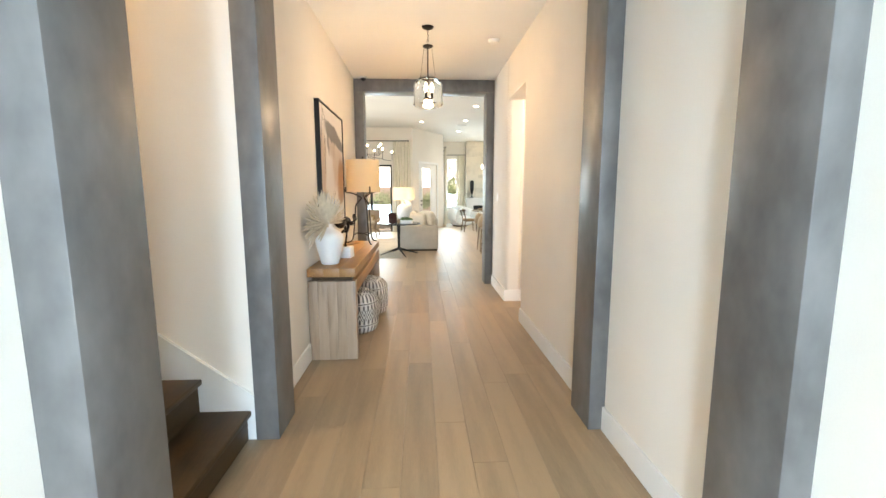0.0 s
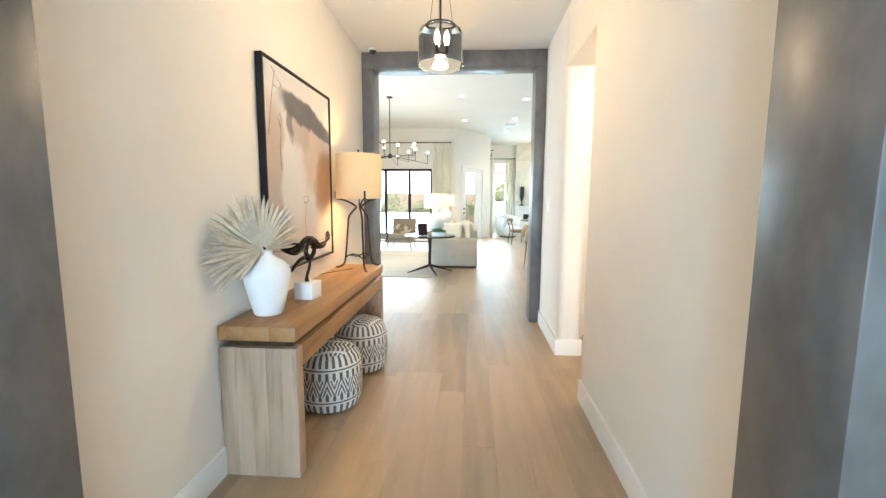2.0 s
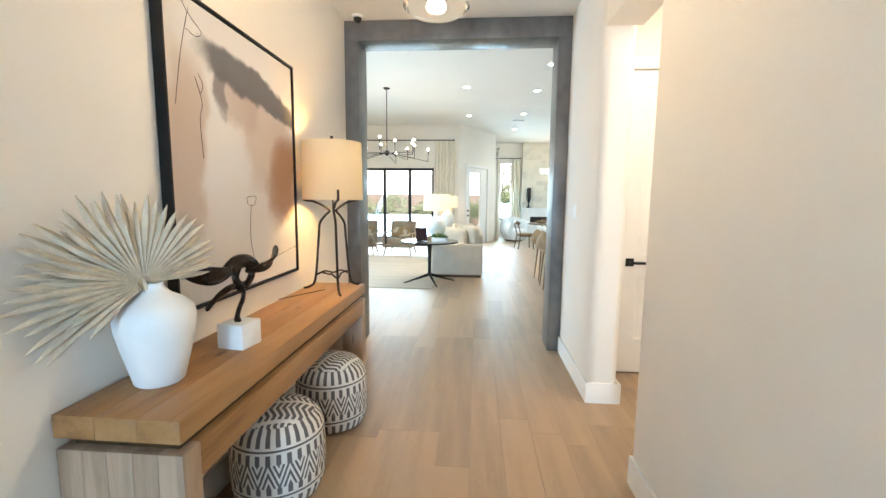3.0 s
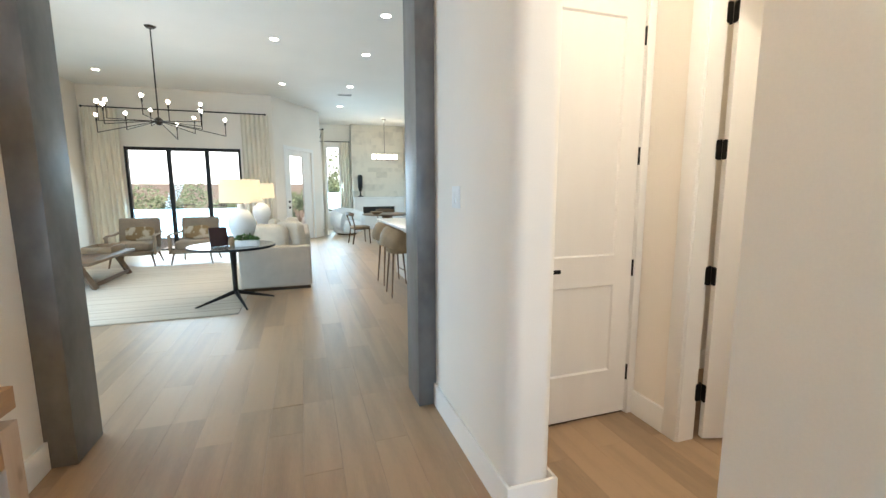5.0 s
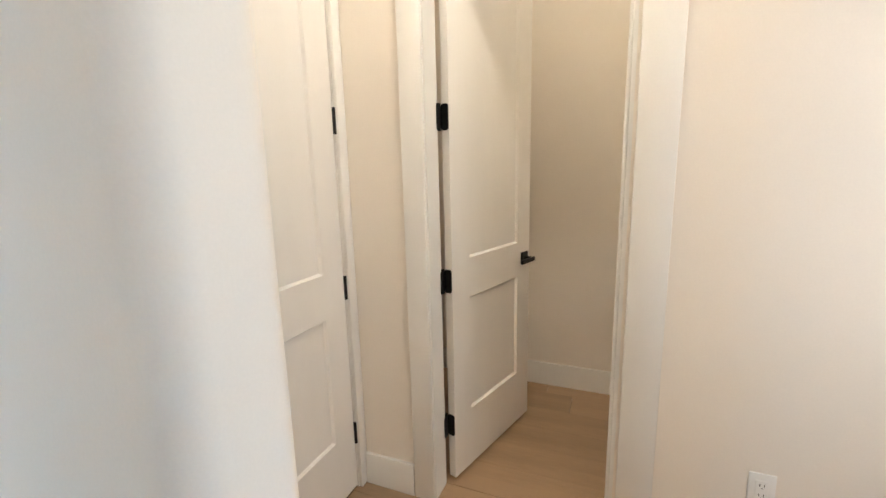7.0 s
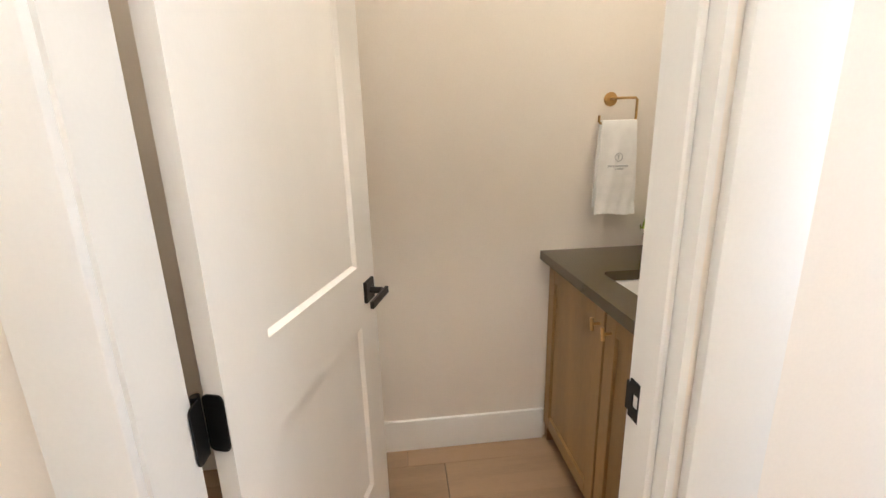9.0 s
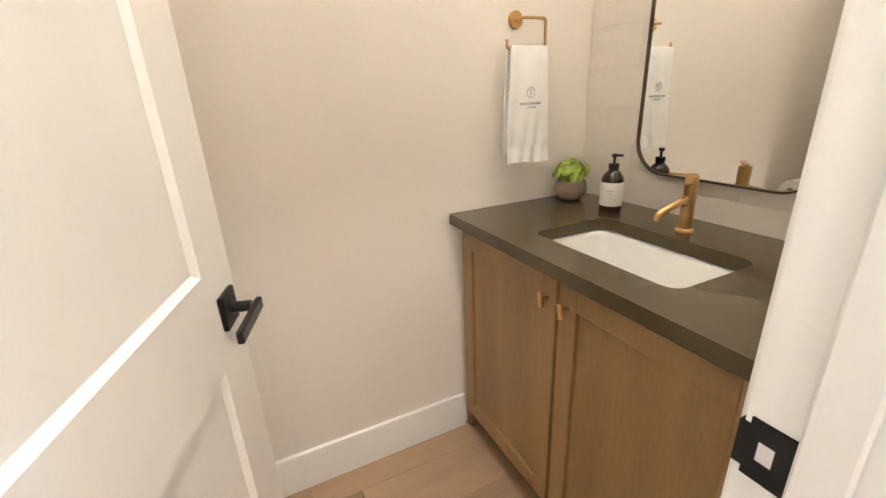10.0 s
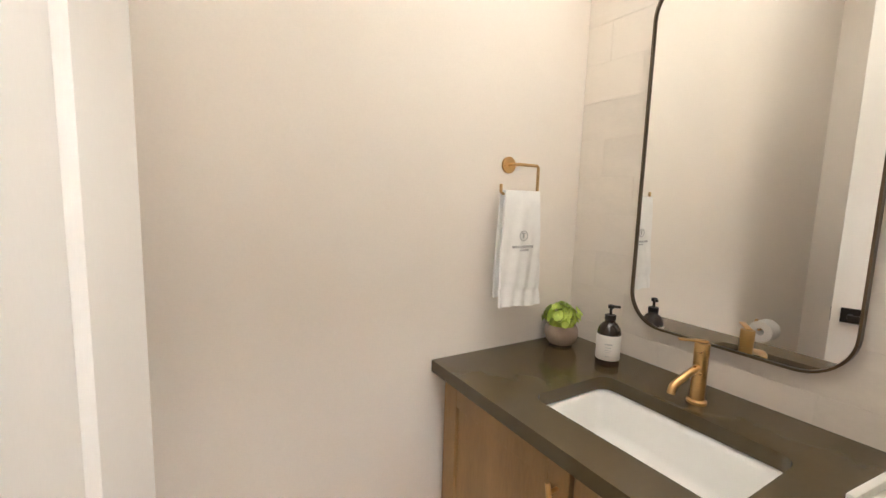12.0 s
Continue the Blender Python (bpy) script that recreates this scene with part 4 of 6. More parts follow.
for z in (-0.02, 0.015):
    for y in (-0.006, 0.006):
        part("slot", box(-0.0075, -0.006, y - 0.001, y + 0.001, z, z + 0.009), BLACK, ou)
    part("slot", cyl(0.002, 0, 0.0012, 8, pose(-0.0063, 0, z - 0.006, 0, -90, 0)), BLACK, ou)

# ---- powder room ----
van = thing("vanity_cabinet", pose(2.998, 4.715, 0), "taupe wooden vanity cabinet with two shaker doors under a dark top", "cabinet")
part("back_panel", box(-0.485, 0.512, 0.002, 0.015, 0.095, 0.862), CABINET, van)
part("bottom_panel", box(-0.485, 0.512, 0.015, 0.50, 0.095, 0.113), CABINET, van)
for xa, xb in ((-0.503, -0.485), (0.512, 0.530)):
    part("side_panel", box(xa, xb, 0.002, 0.50, 0.095, 0.862), CABINET, van)
for za, zb in ((0.095, 0.135), (0.838, 0.862)):
    part("face_rail", box(-0.503, 0.530, 0.50, 0.535 if za < 0.5 else 0.514, za, zb), CABINET, van)
for xa, xb in ((0.498, 0.530), (-0.503, -0.478)):
    part("face_stile", box(xa, xb, 0.5005, 0.5345, 0.0, 0.8375), CABINET, van)
part("face_stile", box(-0.001, 0.025, 0.5005, 0.5135, 0.135, 0.838), CABINET, van)
part("filler", box(-0.528, -0.5035, 0.50, 0.535, 0.0, 0.862), CABINET, van)
# shade of the gap under the doors put in as near-black wood
part("shade_toe_kick", box(-0.503, 0.53, 0.40, 0.44, 0.0, 0.094), DARKWOOD, van)


def shaker(x0, x1, z0, z1, y, kx):
    w = 0.057
    d = part("door", box(x0 + w - 0.004, x1 - w + 0.004, y + 0.002, y + 0.009, z0 + w - 0.004, z1 - w + 0.004), CABINET, van)
    for a in (x0, x1 - w):
        part("stile", box(a, a + w, y, y + 0.020, z0, z1, 0.0015, 1), CABINET, d)
    for c in (z0, z1 - w):
        part("rail", box(x0 + w + 0.0002, x1 - w - 0.0002, y, y + 0.0196, c, c + w, 0.0015, 1), CABINET, d)
    part("knob", joined(cyl(0.005, 0, 0.022, 12, pose(kx, y + 0.020, 0.79, -90, 0, 0)), cyl(0.006, -0.02, 0.02, 12, pose(kx, y + 0.045, 0.79, 0, 12, 0), 0.001)), BRASS, d, "brass T-shaped knob")


for x0, x1, kx in ((0.017, 0.490, 0.046), (-0.470, 0.005, -0.026)):
    shaker(x0, x1, 0.112, 0.846, 0.536, kx)

# stone top with a cut-out for the sink
SX, SY, SW, SD = 2.992, 5.053, 0.446, 0.275
top = bmesh.new()
outer = [(2.47, 4.717), (3.532, 4.717), (3.532, 5.297), (2.47, 5.297)]
hole = round_rect(SW, SD, 0.035, 6, SX, SY)
ov = [top.verts.new((x, y, 0.9)) for x, y in outer]
hv = [top.verts.new((x, y, 0.9)) for x, y in hole]
edges = [top.edges.new((ov[i], ov[(i + 1) % 4])) for i in range(4)] + [top.edges.new((hv[i], hv[(i + 1) % len(hv)])) for i in range(len(hv))]
bmesh.ops.triangle_fill(top, use_beauty=True, edges=edges)
bmesh.ops.recalc_face_normals(top, faces=top.faces)
ext = bmesh.ops.extrude_face_region(top, geom=list(top.faces))
for v in ext["geom"]:
    if isinstance(v, bmesh.types.BMVert):
        v.co.z = 0.864
wt = tagged(link("countertop", top, SLATE), "polished dark brown quartz countertop on the vanity", "countertop")
basin = bmesh.new()
loops = []
for grow, z, r in ((0.012, 0.8635, 0.045), (0.004, 0.862, 0.04), (-0.006, 0.845, 0.04), (-0.018, 0.77, 0.04), (-0.03, 0.748, 0.05), (-0.07, 0.737, 0.05), (-0.2, 0.732, 0.02)):
    loops.append([basin.verts.new((x, y, z)) for x, y in round_rect(SW + 2 * grow, max(0.05, SD + 2 * grow), r if SD + 2 * grow > 0.12 else 0.02, 6, SX, SY)])
for a, c in zip(loops, loops[1:]):
    for i in range(len(a)):
        basin.faces.new((a[i], a[(i + 1) % len(a)], c[(i + 1) % len(a)], c[i]))
basin.faces.new(loops[-1])
sink = tagged(link("sink", basin, SINK, angle=60), "rectangular white undermount sink in the vanity top", "sink")
part("drain", cyl(0.022, 0.7325, 0.736, 24, pose(SX, SY, 0), 0.001), BRASS, sink, "brass drain")

# tap
tap = thing("faucet", pose(3.0, 4.845, 0.90), "brushed brass single-lever faucet behind the sink", "faucet")
part("body", lathe([(0, 0), (0.023, 0), (0.023, 0.006), (0.0170, 0.010), (0.0162, 0.118), (0.0172, 0.122), (0.0172, 0.150), (0.016, 0.153), (0, 0.153)], 28), BRASS, tap)
part("spout", tube(smooth_path([(0, 0.012, 0.092), (0, 0.06, 0.080), (0, 0.098, 0.070), (0, 0.113, 0.062), (0, 0.118, 0.048)], 5), 0.0090, 14), BRASS, tap)
part("lever", moved(box(-0.0075, 0.0075, -0.006, 0.062, 0.1535, 0.1585, 0.002), pose(0, 0, 0, 2, 0, -38)), BRASS, tap)

# mirror with a thin rounded frame
mir = thing("mirror", pose(3.016, 4.7165, 1.515), "tall mirror with rounded corners in a thin dark bronze frame", "mirror")
MWD, MHT, MR = 0.527, 1.0, 0.105
fr = bmesh.new()
io = [(0.0, 0.0, 0.0), (0.0, 0.0, 0.020), (0.0055, 0.0055, 0.020), (0.0055, 0.0055, 0.012)]
lps = [[fr.verts.new((x, y, z)) for x, z in round_rect(MWD - 2 * i, MHT - 2 * i, MR - i, 10)] for i, _, y in io]
for a, c in zip(lps, lps[1:]):
    for i in range(len(a)):
        fr.faces.new((a[i], a[(i + 1) % len(a)], c[(i + 1) % len(a)], c[i]))
part("frame", fr, material("bronze_frame", (0.11, 0.08, 0.05), 0.35, 0.8, vary=0.15), mir, "thin dark bronze metal frame")
part("glass", prism(round_rect(MWD - 0.014, MHT - 0.014, MR - 0.007, 10), 0.010, pose(0, 0.004, 0)), MIRROR, mir)

# towel ring and towel
ring = thing("towel_ring", pose(3.535, 5.038, 1.491), "brushed brass open towel holder on the wall", "towel holder")
part("rose", cyl(0.026, 0, 0.008, 28, pose(0, 0, 0, 0, -90, 0), 0.001), BRASS, ring)
part("bar", tube([(-0.002, 0, 0), (-0.042, 0, 0), (-0.048, -0.006, 0), (-0.048, -0.078, 0), (-0.048, -0.084, -0.006), (-0.048, -0.084, -0.084), (-0.048, -0.080, -0.090), (-0.048, 0.056, -0.090), (-0.048, 0.062, -0.084), (-0.048, 0.062, -0.062)], 0.0048, 10), BRASS, ring)
tw = bmesh.new()
rows = []
N, MM = 64, 22
for i in range(N + 1):
    s = i / N
    row = []
    for j in range(MM + 1):
        u = j / MM * 2 - 1
        # front sheet from the bottom up, over the bar, and down behind
        if s < 0.52:
            k = s / 0.52
            z, x = -0.345 + 0.35 * k, -0.014 - 0.014 * (1 - k)
        else:
            k = (s - 0.52) / 0.48
            z, x = 0.005 - 0.325 * k, 0.014 - 0.004 * math.sin(k * 1.5)
        if 0.46 < s < 0.58:
            z = 0.009
        w = (0.068 if s < 0.52 else 0.065) + 0.014 * min(1, max(0, -z / 0.30)) ** 0.7
        wave = 0.004 * math.sin(3.2 * u + 9 * z) * min(1, -z * 6 if z < 0 else 0) + 0.003 * noise.noise(Vector((u * 2, z * 14, s)))
        if s < 0.5 and -0.305 < z < -0.285:
            wave += 0.0035
        if s < 0.5:
            wave += 0.0030 * math.sin(11 * u + 25 * z) * min(1, max(0, -z * 3))
        row.append(Vector((x + wave, u * w * (1.0 if s < 0.55 else 0.97), z + 0.004 * math.sin(u * 3) * (1 if s < 0.1 or s > 0.9 else 0))))
    rows.append(row)
sheet(rows, 0.008, tw)
towel = tagged(link("hand_towel", tw, TOWEL, angle=80), "white terry hand towel hanging folded on the brass holder", "towel")
towel.matrix_basis = pose(3.487, 5.026, 1.399)
STITCH = material("grey_embroidery", (0.50, 0.49, 0.49), 0.9)
em = part("embroidery", tube([(-0.0295, 0.015 * math.cos(i * math.pi / 12), -0.125 + 0.015 * math.sin(i * math.pi / 12)) for i in range(24)], 0.0016, 5, True), STITCH, towel, "grey round embroidered emblem")
part("stitch", joined(box(-0.0305, -0.024, -0.0012, 0.0012, -0.133, -0.116), box(-0.0305, -0.024, -0.006, 0.006, -0.118, -0.116)), STITCH, em)
for k in range(9):
    part("stitch", box(-0.0315, -0.025, -0.039 + k * 0.0092, -0.0335 + k * 0.0092, -0.162, -0.155), STITCH, em)
for k in range(4):
    part("stitch", box(-0.0320, -0.025, -0.020 + k * 0.0092, -0.0155 + k * 0.0092, -0.172, -0.1675), STITCH, em)

# potted succulent
LEAF = material("green_leaf", (0.33, 0.43, 0.06), 0.5, vary=0.25, scale=(30, 30, 30), fine=5, per_island=0.5)
POT = material("stone_pot", (0.34, 0.26, 0.20), 0.8, vary=0.12, scale=(14, 14, 14), fine=20, bump=0.2)
pl = thing("potted_plant", pose(3.455, 4.838, 0.90), "small bright green plant in a rough grey-brown pot on the vanity", "plant")
part("pot", lathe([(0, 0.006), (0.036, 0.006), (0.048, 0.018), (0.056, 0.040), (0.054, 0.060), (0.047, 0.072), (0.043, 0.070), (0.046, 0.055), (0, 0.05)], 32), POT, pl)
part("foot", cyl(0.037, 0.0, 0.008, 28, None, 0.001), BLACK, pl, "dark pot foot")
cr = bmesh.new()
rnd = random.Random(4)
for i in range(150):
    th, ph = rnd.uniform(0, 2 * math.pi), math.acos(rnd.uniform(0.0, 1))
    rr = 0.052 * rnd.uniform(0.75, 1.1)
    c = Vector((rr * 1.12 * math.sin(ph) * math.cos(th), rr * 1.12 * math.sin(ph) * math.sin(th), 0.082 + rr * 1.05 * math.cos(ph)))
    c += 0.012 * noise.noise_vector(c * 30)
    m = Matrix.Translation(c) @ Euler((ph * 0.8 + rnd.uniform(-0.4, 0.4), rnd.uniform(-0.3, 0.3), th + math.pi / 2)).to_matrix().to_4x4()
    s = rnd.uniform(0.010, 0.016)
    v = [cr.verts.new(m @ Vector(p)) for p in ((-s * 0.4, -s * 0.6, 0), (s * 0.4, -s * 0.6, 0), (s * 0.85, s * 0.3, 0.003), (s * 0.4, s, 0.005), (-s * 0.4, s, 0.005), (-s * 0.85, s * 0.3, 0.003), (0, 0.1 * s, -0.003))]
    for a in range(6):
        cr.faces.new((v[a], v[(a + 1) % 6], v[6]))
join(cr, lathe([(0, 0.055), (0.04, 0.06), (0.042, 0.08), (0.03, 0.11), (0, 0.12)], 12))
part("foliage", cr, LEAF, pl, "bright green leaves")

# soap bottle
AMBER = material("dark_amber_bottle", (0.02, 0.009, 0.005), 0.12, vary=0.1, bump=0.0)
LABEL = material("paper_label", (0.78, 0.75, 0.70), 0.6, vary=0.03)
sb = thing("soap_bottle", pose(3.268, 4.838, 0.90), "dark amber soap pump bottle with a white label on the vanity", "soap bottle")
part("bottle", lathe([(0, 0), (0.031, 0), (0.034, 0.003), (0.034, 0.098), (0.031, 0.112), (0.021, 0.126), (0.015, 0.130), (0.015, 0.138), (0, 0.138)], 36), AMBER, sb)
lb = part("label", lathe([(0.0344, 0.020), (0.0348, 0.021), (0.0348, 0.094), (0.0344, 0.095)], 36), LABEL, sb, "white paper label with grey print")
for z, half, t in ((0.070, 0.30, 0.004), (0.060, 0.22, 0.0025), (0.052, 0.26, 0.0015), (0.046, 0.2, 0.0015), (0.034, 0.24, 0.0015)):
    pts = [(0.0349 * math.cos(a), 0.0349 * math.sin(a), z) for a in [math.radians(128) + half * (k / 4 - 1) * 1.0 for k in range(9)]]
    part("print", tube(pts, t / 2, 5), STITCH, lb)
pump = part("pump", joined(cyl(0.016, 0.138, 0.152, 24, None, 0.001), cyl(0.004, 0.152, 0.175, 10), cyl(0.009, 0.172, 0.182, 16, None, 0.001)), BLACK, sb, "black pump head")
part("nozzle", moved(box(-0.004, 0.004, 0.0, 0.026, 0.174, 0.181, 0.001, 1), pose(0, 0, 0, 0, 0, 130)), BLACK, pump)

# marble tray
tray = thing("tray", pose(2.594, 4.919, 0.90, 0, 0, -6), "oblong white marble tray with a raised rim on the vanity", "tray")
part("base", box(-0.054, 0.054, -0.115, 0.115, 0.001, 0.028, 0.001), MARBLE, tray)
for a in ((-0.0665, -0.0535, -0.127, 0.127), (0.0535, 0.0665, -0.127, 0.127), (-0.0535, 0.0535, -0.127, -0.1145), (-0.0535, 0.0535, 0.1145, 0.127)):
    part("rim", box(*a, 0.0, 0.043, 0.002), MARBLE, tray)
part("emblem", tube([(0.012 * math.cos(i * math.pi / 10), 0.012 * math.sin(i * math.pi / 10), 0.0285) for i in range(20)], 0.0009, 5, True), material("faint_print", (0.58, 0.56, 0.53), 0.8), tray, "faint grey round emblem")

# paper roll on the wall
PAPER = material("tissue_paper", (0.82, 0.80, 0.77), 0.95, vary=0.03, bump=0.15)
tp = thing("toilet_paper_holder", pose(3.535, 6.195, 0.74), "brass holder with a white paper roll on the wall", "paper holder")
part("rose", cyl(0.024, 0, 0.008, 24, pose(0, 0.07, 0, 0, -90, 0), 0.001), BRASS, tp)
part("arm", tube([(-0.002, 0.07, 0), (-0.066, 0.07, 0), (-0.072, 0.064, 0), (-0.072, -0.075, 0)], 0.006, 10), BRASS, tp)
part("roll", lathe([(0.02, -0.05), (0.055, -0.05), (0.057, -0.048), (0.057, 0.048), (0.055, 0.05), (0.02, 0.05), (0.02, -0.05)], 36, pose(-0.072, -0.005, -0.014, 90, 0, 0)), PAPER, tp, "white paper roll")

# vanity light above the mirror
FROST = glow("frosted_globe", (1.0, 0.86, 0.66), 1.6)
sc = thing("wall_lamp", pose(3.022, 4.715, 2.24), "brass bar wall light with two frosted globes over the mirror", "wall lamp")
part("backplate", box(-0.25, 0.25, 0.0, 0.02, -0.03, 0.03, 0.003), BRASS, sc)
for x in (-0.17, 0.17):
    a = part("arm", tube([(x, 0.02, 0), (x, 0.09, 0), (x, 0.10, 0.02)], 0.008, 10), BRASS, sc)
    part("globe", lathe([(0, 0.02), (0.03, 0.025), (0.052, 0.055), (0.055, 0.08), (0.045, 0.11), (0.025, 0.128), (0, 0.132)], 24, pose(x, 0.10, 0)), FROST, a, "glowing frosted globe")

# stone tiles on the mirror wall
tile_cache = {}
wall_t = bpy.data.objects["wall_powder_mirror"]
rt = random.Random(11)
TH, TW = 0.1243, 0.372
for row in range(17):
    z0 = 0.8465 + row * TH
    off = (0.0, 0.131, 0.25)[row % 3]
    k = -1
    while True:
        a0 = 2.442 + off + k * TW
        k += 1
        a, c = max(a0, 2.469), min(a0 + TW, 3.534)
        if a0 > 3.53:
            break
        if c - a < 0.02:
            continue
        key = (round(c - a, 3),)
        if key not in tile_cache:
            tb = box(0.0002, key[0] - 0.0002, 0, 0.0085, 0.0002, TH - 0.0002, 0.0003, 1)
            for f in tb.faces:
                f.smooth = False
            me = bpy.data.meshes.new("tile")
            tb.to_mesh(me)
            tb.free()
            me.materials.append(TILE)
            tile_cache[key] = me
        t_ob = new("tile", tile_cache[key])
        t_ob.matrix_basis = pose(a, 4.7048 + rt.uniform(0, 0.0004), z0, rt.uniform(-0.12, 0.12), 0, rt.uniform(-0.06, 0.06))
        t_ob.parent = wall_t

# ---- living room ----
LINEN = material("oatmeal_linen", (0.56, 0.49, 0.39), 0.95, vary=0.06, scale=(8, 8, 8), fine=60, bump=0.35)
SOFA = material("greige_upholstery", (0.50, 0.43, 0.35), 0.95, vary=0.05, scale=(6, 6, 6), fine=70, bump=0.3)
TAUPE = material("taupe_chair_fabric", (0.30, 0.225, 0.16), 0.95, vary=0.08, scale=(9, 9, 9), fine=60, bump=0.3)
TAN = material("tan_leather", (0.30, 0.19, 0.10), 0.5, vary=0.12, scale=(9, 9, 9), fine=40, bump=0.1)
CURTAIN = material("cream_curtain", (0.76, 0.69, 0.57), 0.95, vary=0.05, scale=(6, 6, 2), fine=60, bump=0.2)
WHITEFAB = material("white_boucle", (0.78, 0.77, 0.75), 0.95, vary=0.05, scale=(10, 10, 10), fine=40, bump=0.5)
WALNUT = material("walnut", (0.16, 0.095, 0.055), 0.4, vary=0.2, scale=(12, 2, 12), fine=10, bump=0.06, detail=6)
STONE = material("limestone", (0.60, 0.55, 0.46), 0.85, vary=0.09, scale=(4, 4, 4), fine=14, bump=0.35, per_object=0.6)
QUARTZ = material("white_quartz", (0.80, 0.78, 0.75), 0.2, vary=0.03)
PILLOWP = bpy.data.materials.new("painted_pillow")
PILLOWP.use_nodes = True
nn, ll = PILLOWP.node_tree.nodes, PILLOWP.node_tree.links
pb = nn["Principled BSDF"]
pb.inputs["Roughness"].default_value = 0.95
co = nn.new("ShaderNodeTexCoord")
nz = nn.new("ShaderNodeTexNoise")
nz.inputs["Scale"].default_value = 7
nz.inputs["Detail"].default_value = 2
ll.new(co.outputs["Object"], nz.inputs["Vector"])
rp = nn.new("ShaderNodeValToRGB")
rp.color_ramp.elements[0].position, rp.color_ramp.elements[0].color = 0.47, (0.27, 0.17, 0.08, 1)
rp.color_ramp.elements[1].position, rp.color_ramp.elements[1].color = 0.55, (0.56, 0.46, 0.34, 1)
ll.new(nz.outputs[0], rp.inputs[0])
ll.new(rp.outputs[0], pb.inputs["Base Color"])

# rug with woven lines
RUG = bpy.data.materials.new("striped_rug")
RUG.use_nodes = True
nn, ll = RUG.node_tree.nodes, RUG.node_tree.links
rb = nn["Principled BSDF"]
rb.inputs["Roughness"].default_value = 1.0
co = nn.new("ShaderNodeTexCoord")
sp = nn.new("ShaderNodeSeparateXYZ")
ll.new(co.outputs["Object"], sp.inputs[0])
n1 = nn.new("ShaderNodeTexNoise")
n1.noise_dimensions = "1D"
n1.inputs["Scale"].default_value = 16
n1.inputs["Detail"].default_value = 3
ll.new(sp.outputs[1], n1.inputs["W"])
n2 = nn.new("ShaderNodeTexNoise")
n2.inputs["Scale"].default_value = 90
ll.new(co.outputs["Object"], n2.inputs["Vector"])
ad = nn.new("ShaderNodeMath")
ad.operation = "MULTIPLY_ADD"
ad.inputs[1].default_value = 0.3
ll.new(n2.outputs[0], ad.inputs[0])
ll.new(n1.outputs[0], ad.inputs[2])
rp = nn.new("ShaderNodeValToRGB")
rp.color_ramp.elements[0].position, rp.color_ramp.elements[0].color = 0.45, (0.44, 0.36, 0.27, 1)
rp.color_ramp.elements[1].position, rp.color_ramp.elements[1].color = 0.66, (0.60, 0.52, 0.42, 1)
ll.new(ad.outputs[0], rp.inputs[0])
ll.new(rp.outputs[0], rb.inputs["Base Color"])
bpn = nn.new("ShaderNodeBump")
bpn.inputs["Strength"].default_value = 0.6
bpn.inputs["Distance"].default_value = 0.004
ll.new(ad.outputs[0], bpn.inputs["Height"])
ll.new(bpn.outputs[0], rb.inputs["Normal"])
rug = tagged(link("rug", box(-1.55, 1.55, -1.93, 1.93, 0.0, 0.012, 0.004), RUG), "large cream rug with fine woven stripes under the seating", "rug")
rug.matrix_basis = pose(-1.87, 11.63, 0.0005)

# sofa, seen from its end
sofa = thing("sofa", pose(0.045, 10.78, 0), "greige upholstered sofa on a dark plinth", "sofa")
part("plinth", box(-0.44, 0.45, 0.03, 2.27, 0.0, 0.045), DARKWOOD, sofa)
for y0, y1 in ((0, 0.20), (2.10, 2.30)):
    part("arm", box(-0.475, 0.475, y0, y1, 0.045, 0.62, 0.03, 4), SOFA, sofa)
part("seat", box(-0.475, 0.24, 0.205, 2.095, 0.045, 0.30, 0.02, 3), SOFA, sofa)
part("backrest", box(0.245, 0.475, 0.205, 2.095, 0.045, 0.78, 0.04, 4), SOFA, sofa)
for y in (0.68, 1.62):
    part("seat_cushion", moved(soft_block(0.70, 0.93, 0.18, 0.25), pose(-0.11, y, 0.29)), SOFA, sofa)
    part("back_cushion", moved(soft_block(0.22, 0.92, 0.50, 0.4, crumple=0.02), pose(0.14, y, 0.42, 0, 8, 0)), SOFA, sofa)
for i, (x, y, z, rx, ry, rz, w) in enumerate(((-0.02, 11.12, 0.46, 4, -10, 68, 0.50), (0.28, 11.14, 0.50, 0, -8, 40, 0.50), (0.05, 12.55, 0.47, -8, -18, -10, 0.48), (-0.06, 11.42, 0.46, 6, -24, 20, 0.42))):
    t = thing("throw_pillow", pose(x, y, z, 0, 0, 0), "cream throw pillow leaning on the sofa", "pillow", "pillows on the sofa")
    part("cover", moved(soft_block(0.16, w, w * 0.92, 0.42, crumple=0.018, seed=i), pose(0, 0, 0, rx, ry, rz)), (PILLOWP if i == 3 else LINEN), t)

# round table with a metal four-star base
tab = thing("round_table", pose(-0.41, 10.25, 0), "round dark-edged table on a black metal star base", "table")
part("tabletop", lathe([(0, 0.712), (0.47, 0.712), (0.488, 0.718), (0.49, 0.728), (0.487, 0.735), (0, 0.735)], 64), material("grey_stone_top", (0.16, 0.155, 0.15), 0.18, vary=0.15, scale=(5, 5, 5), fine=14, bump=0.0), tab)
part("rim", lathe([(0.4895, 0.708), (0.496, 0.710), (0.496, 0.734), (0.4895, 0.736)], 64), BLACK, tab)
part("column", lathe([(0.05, 0.712), (0.042, 0.69), (0.03, 0.4), (0.03, 0.13), (0, 0.12)], 20), BLACK, tab)
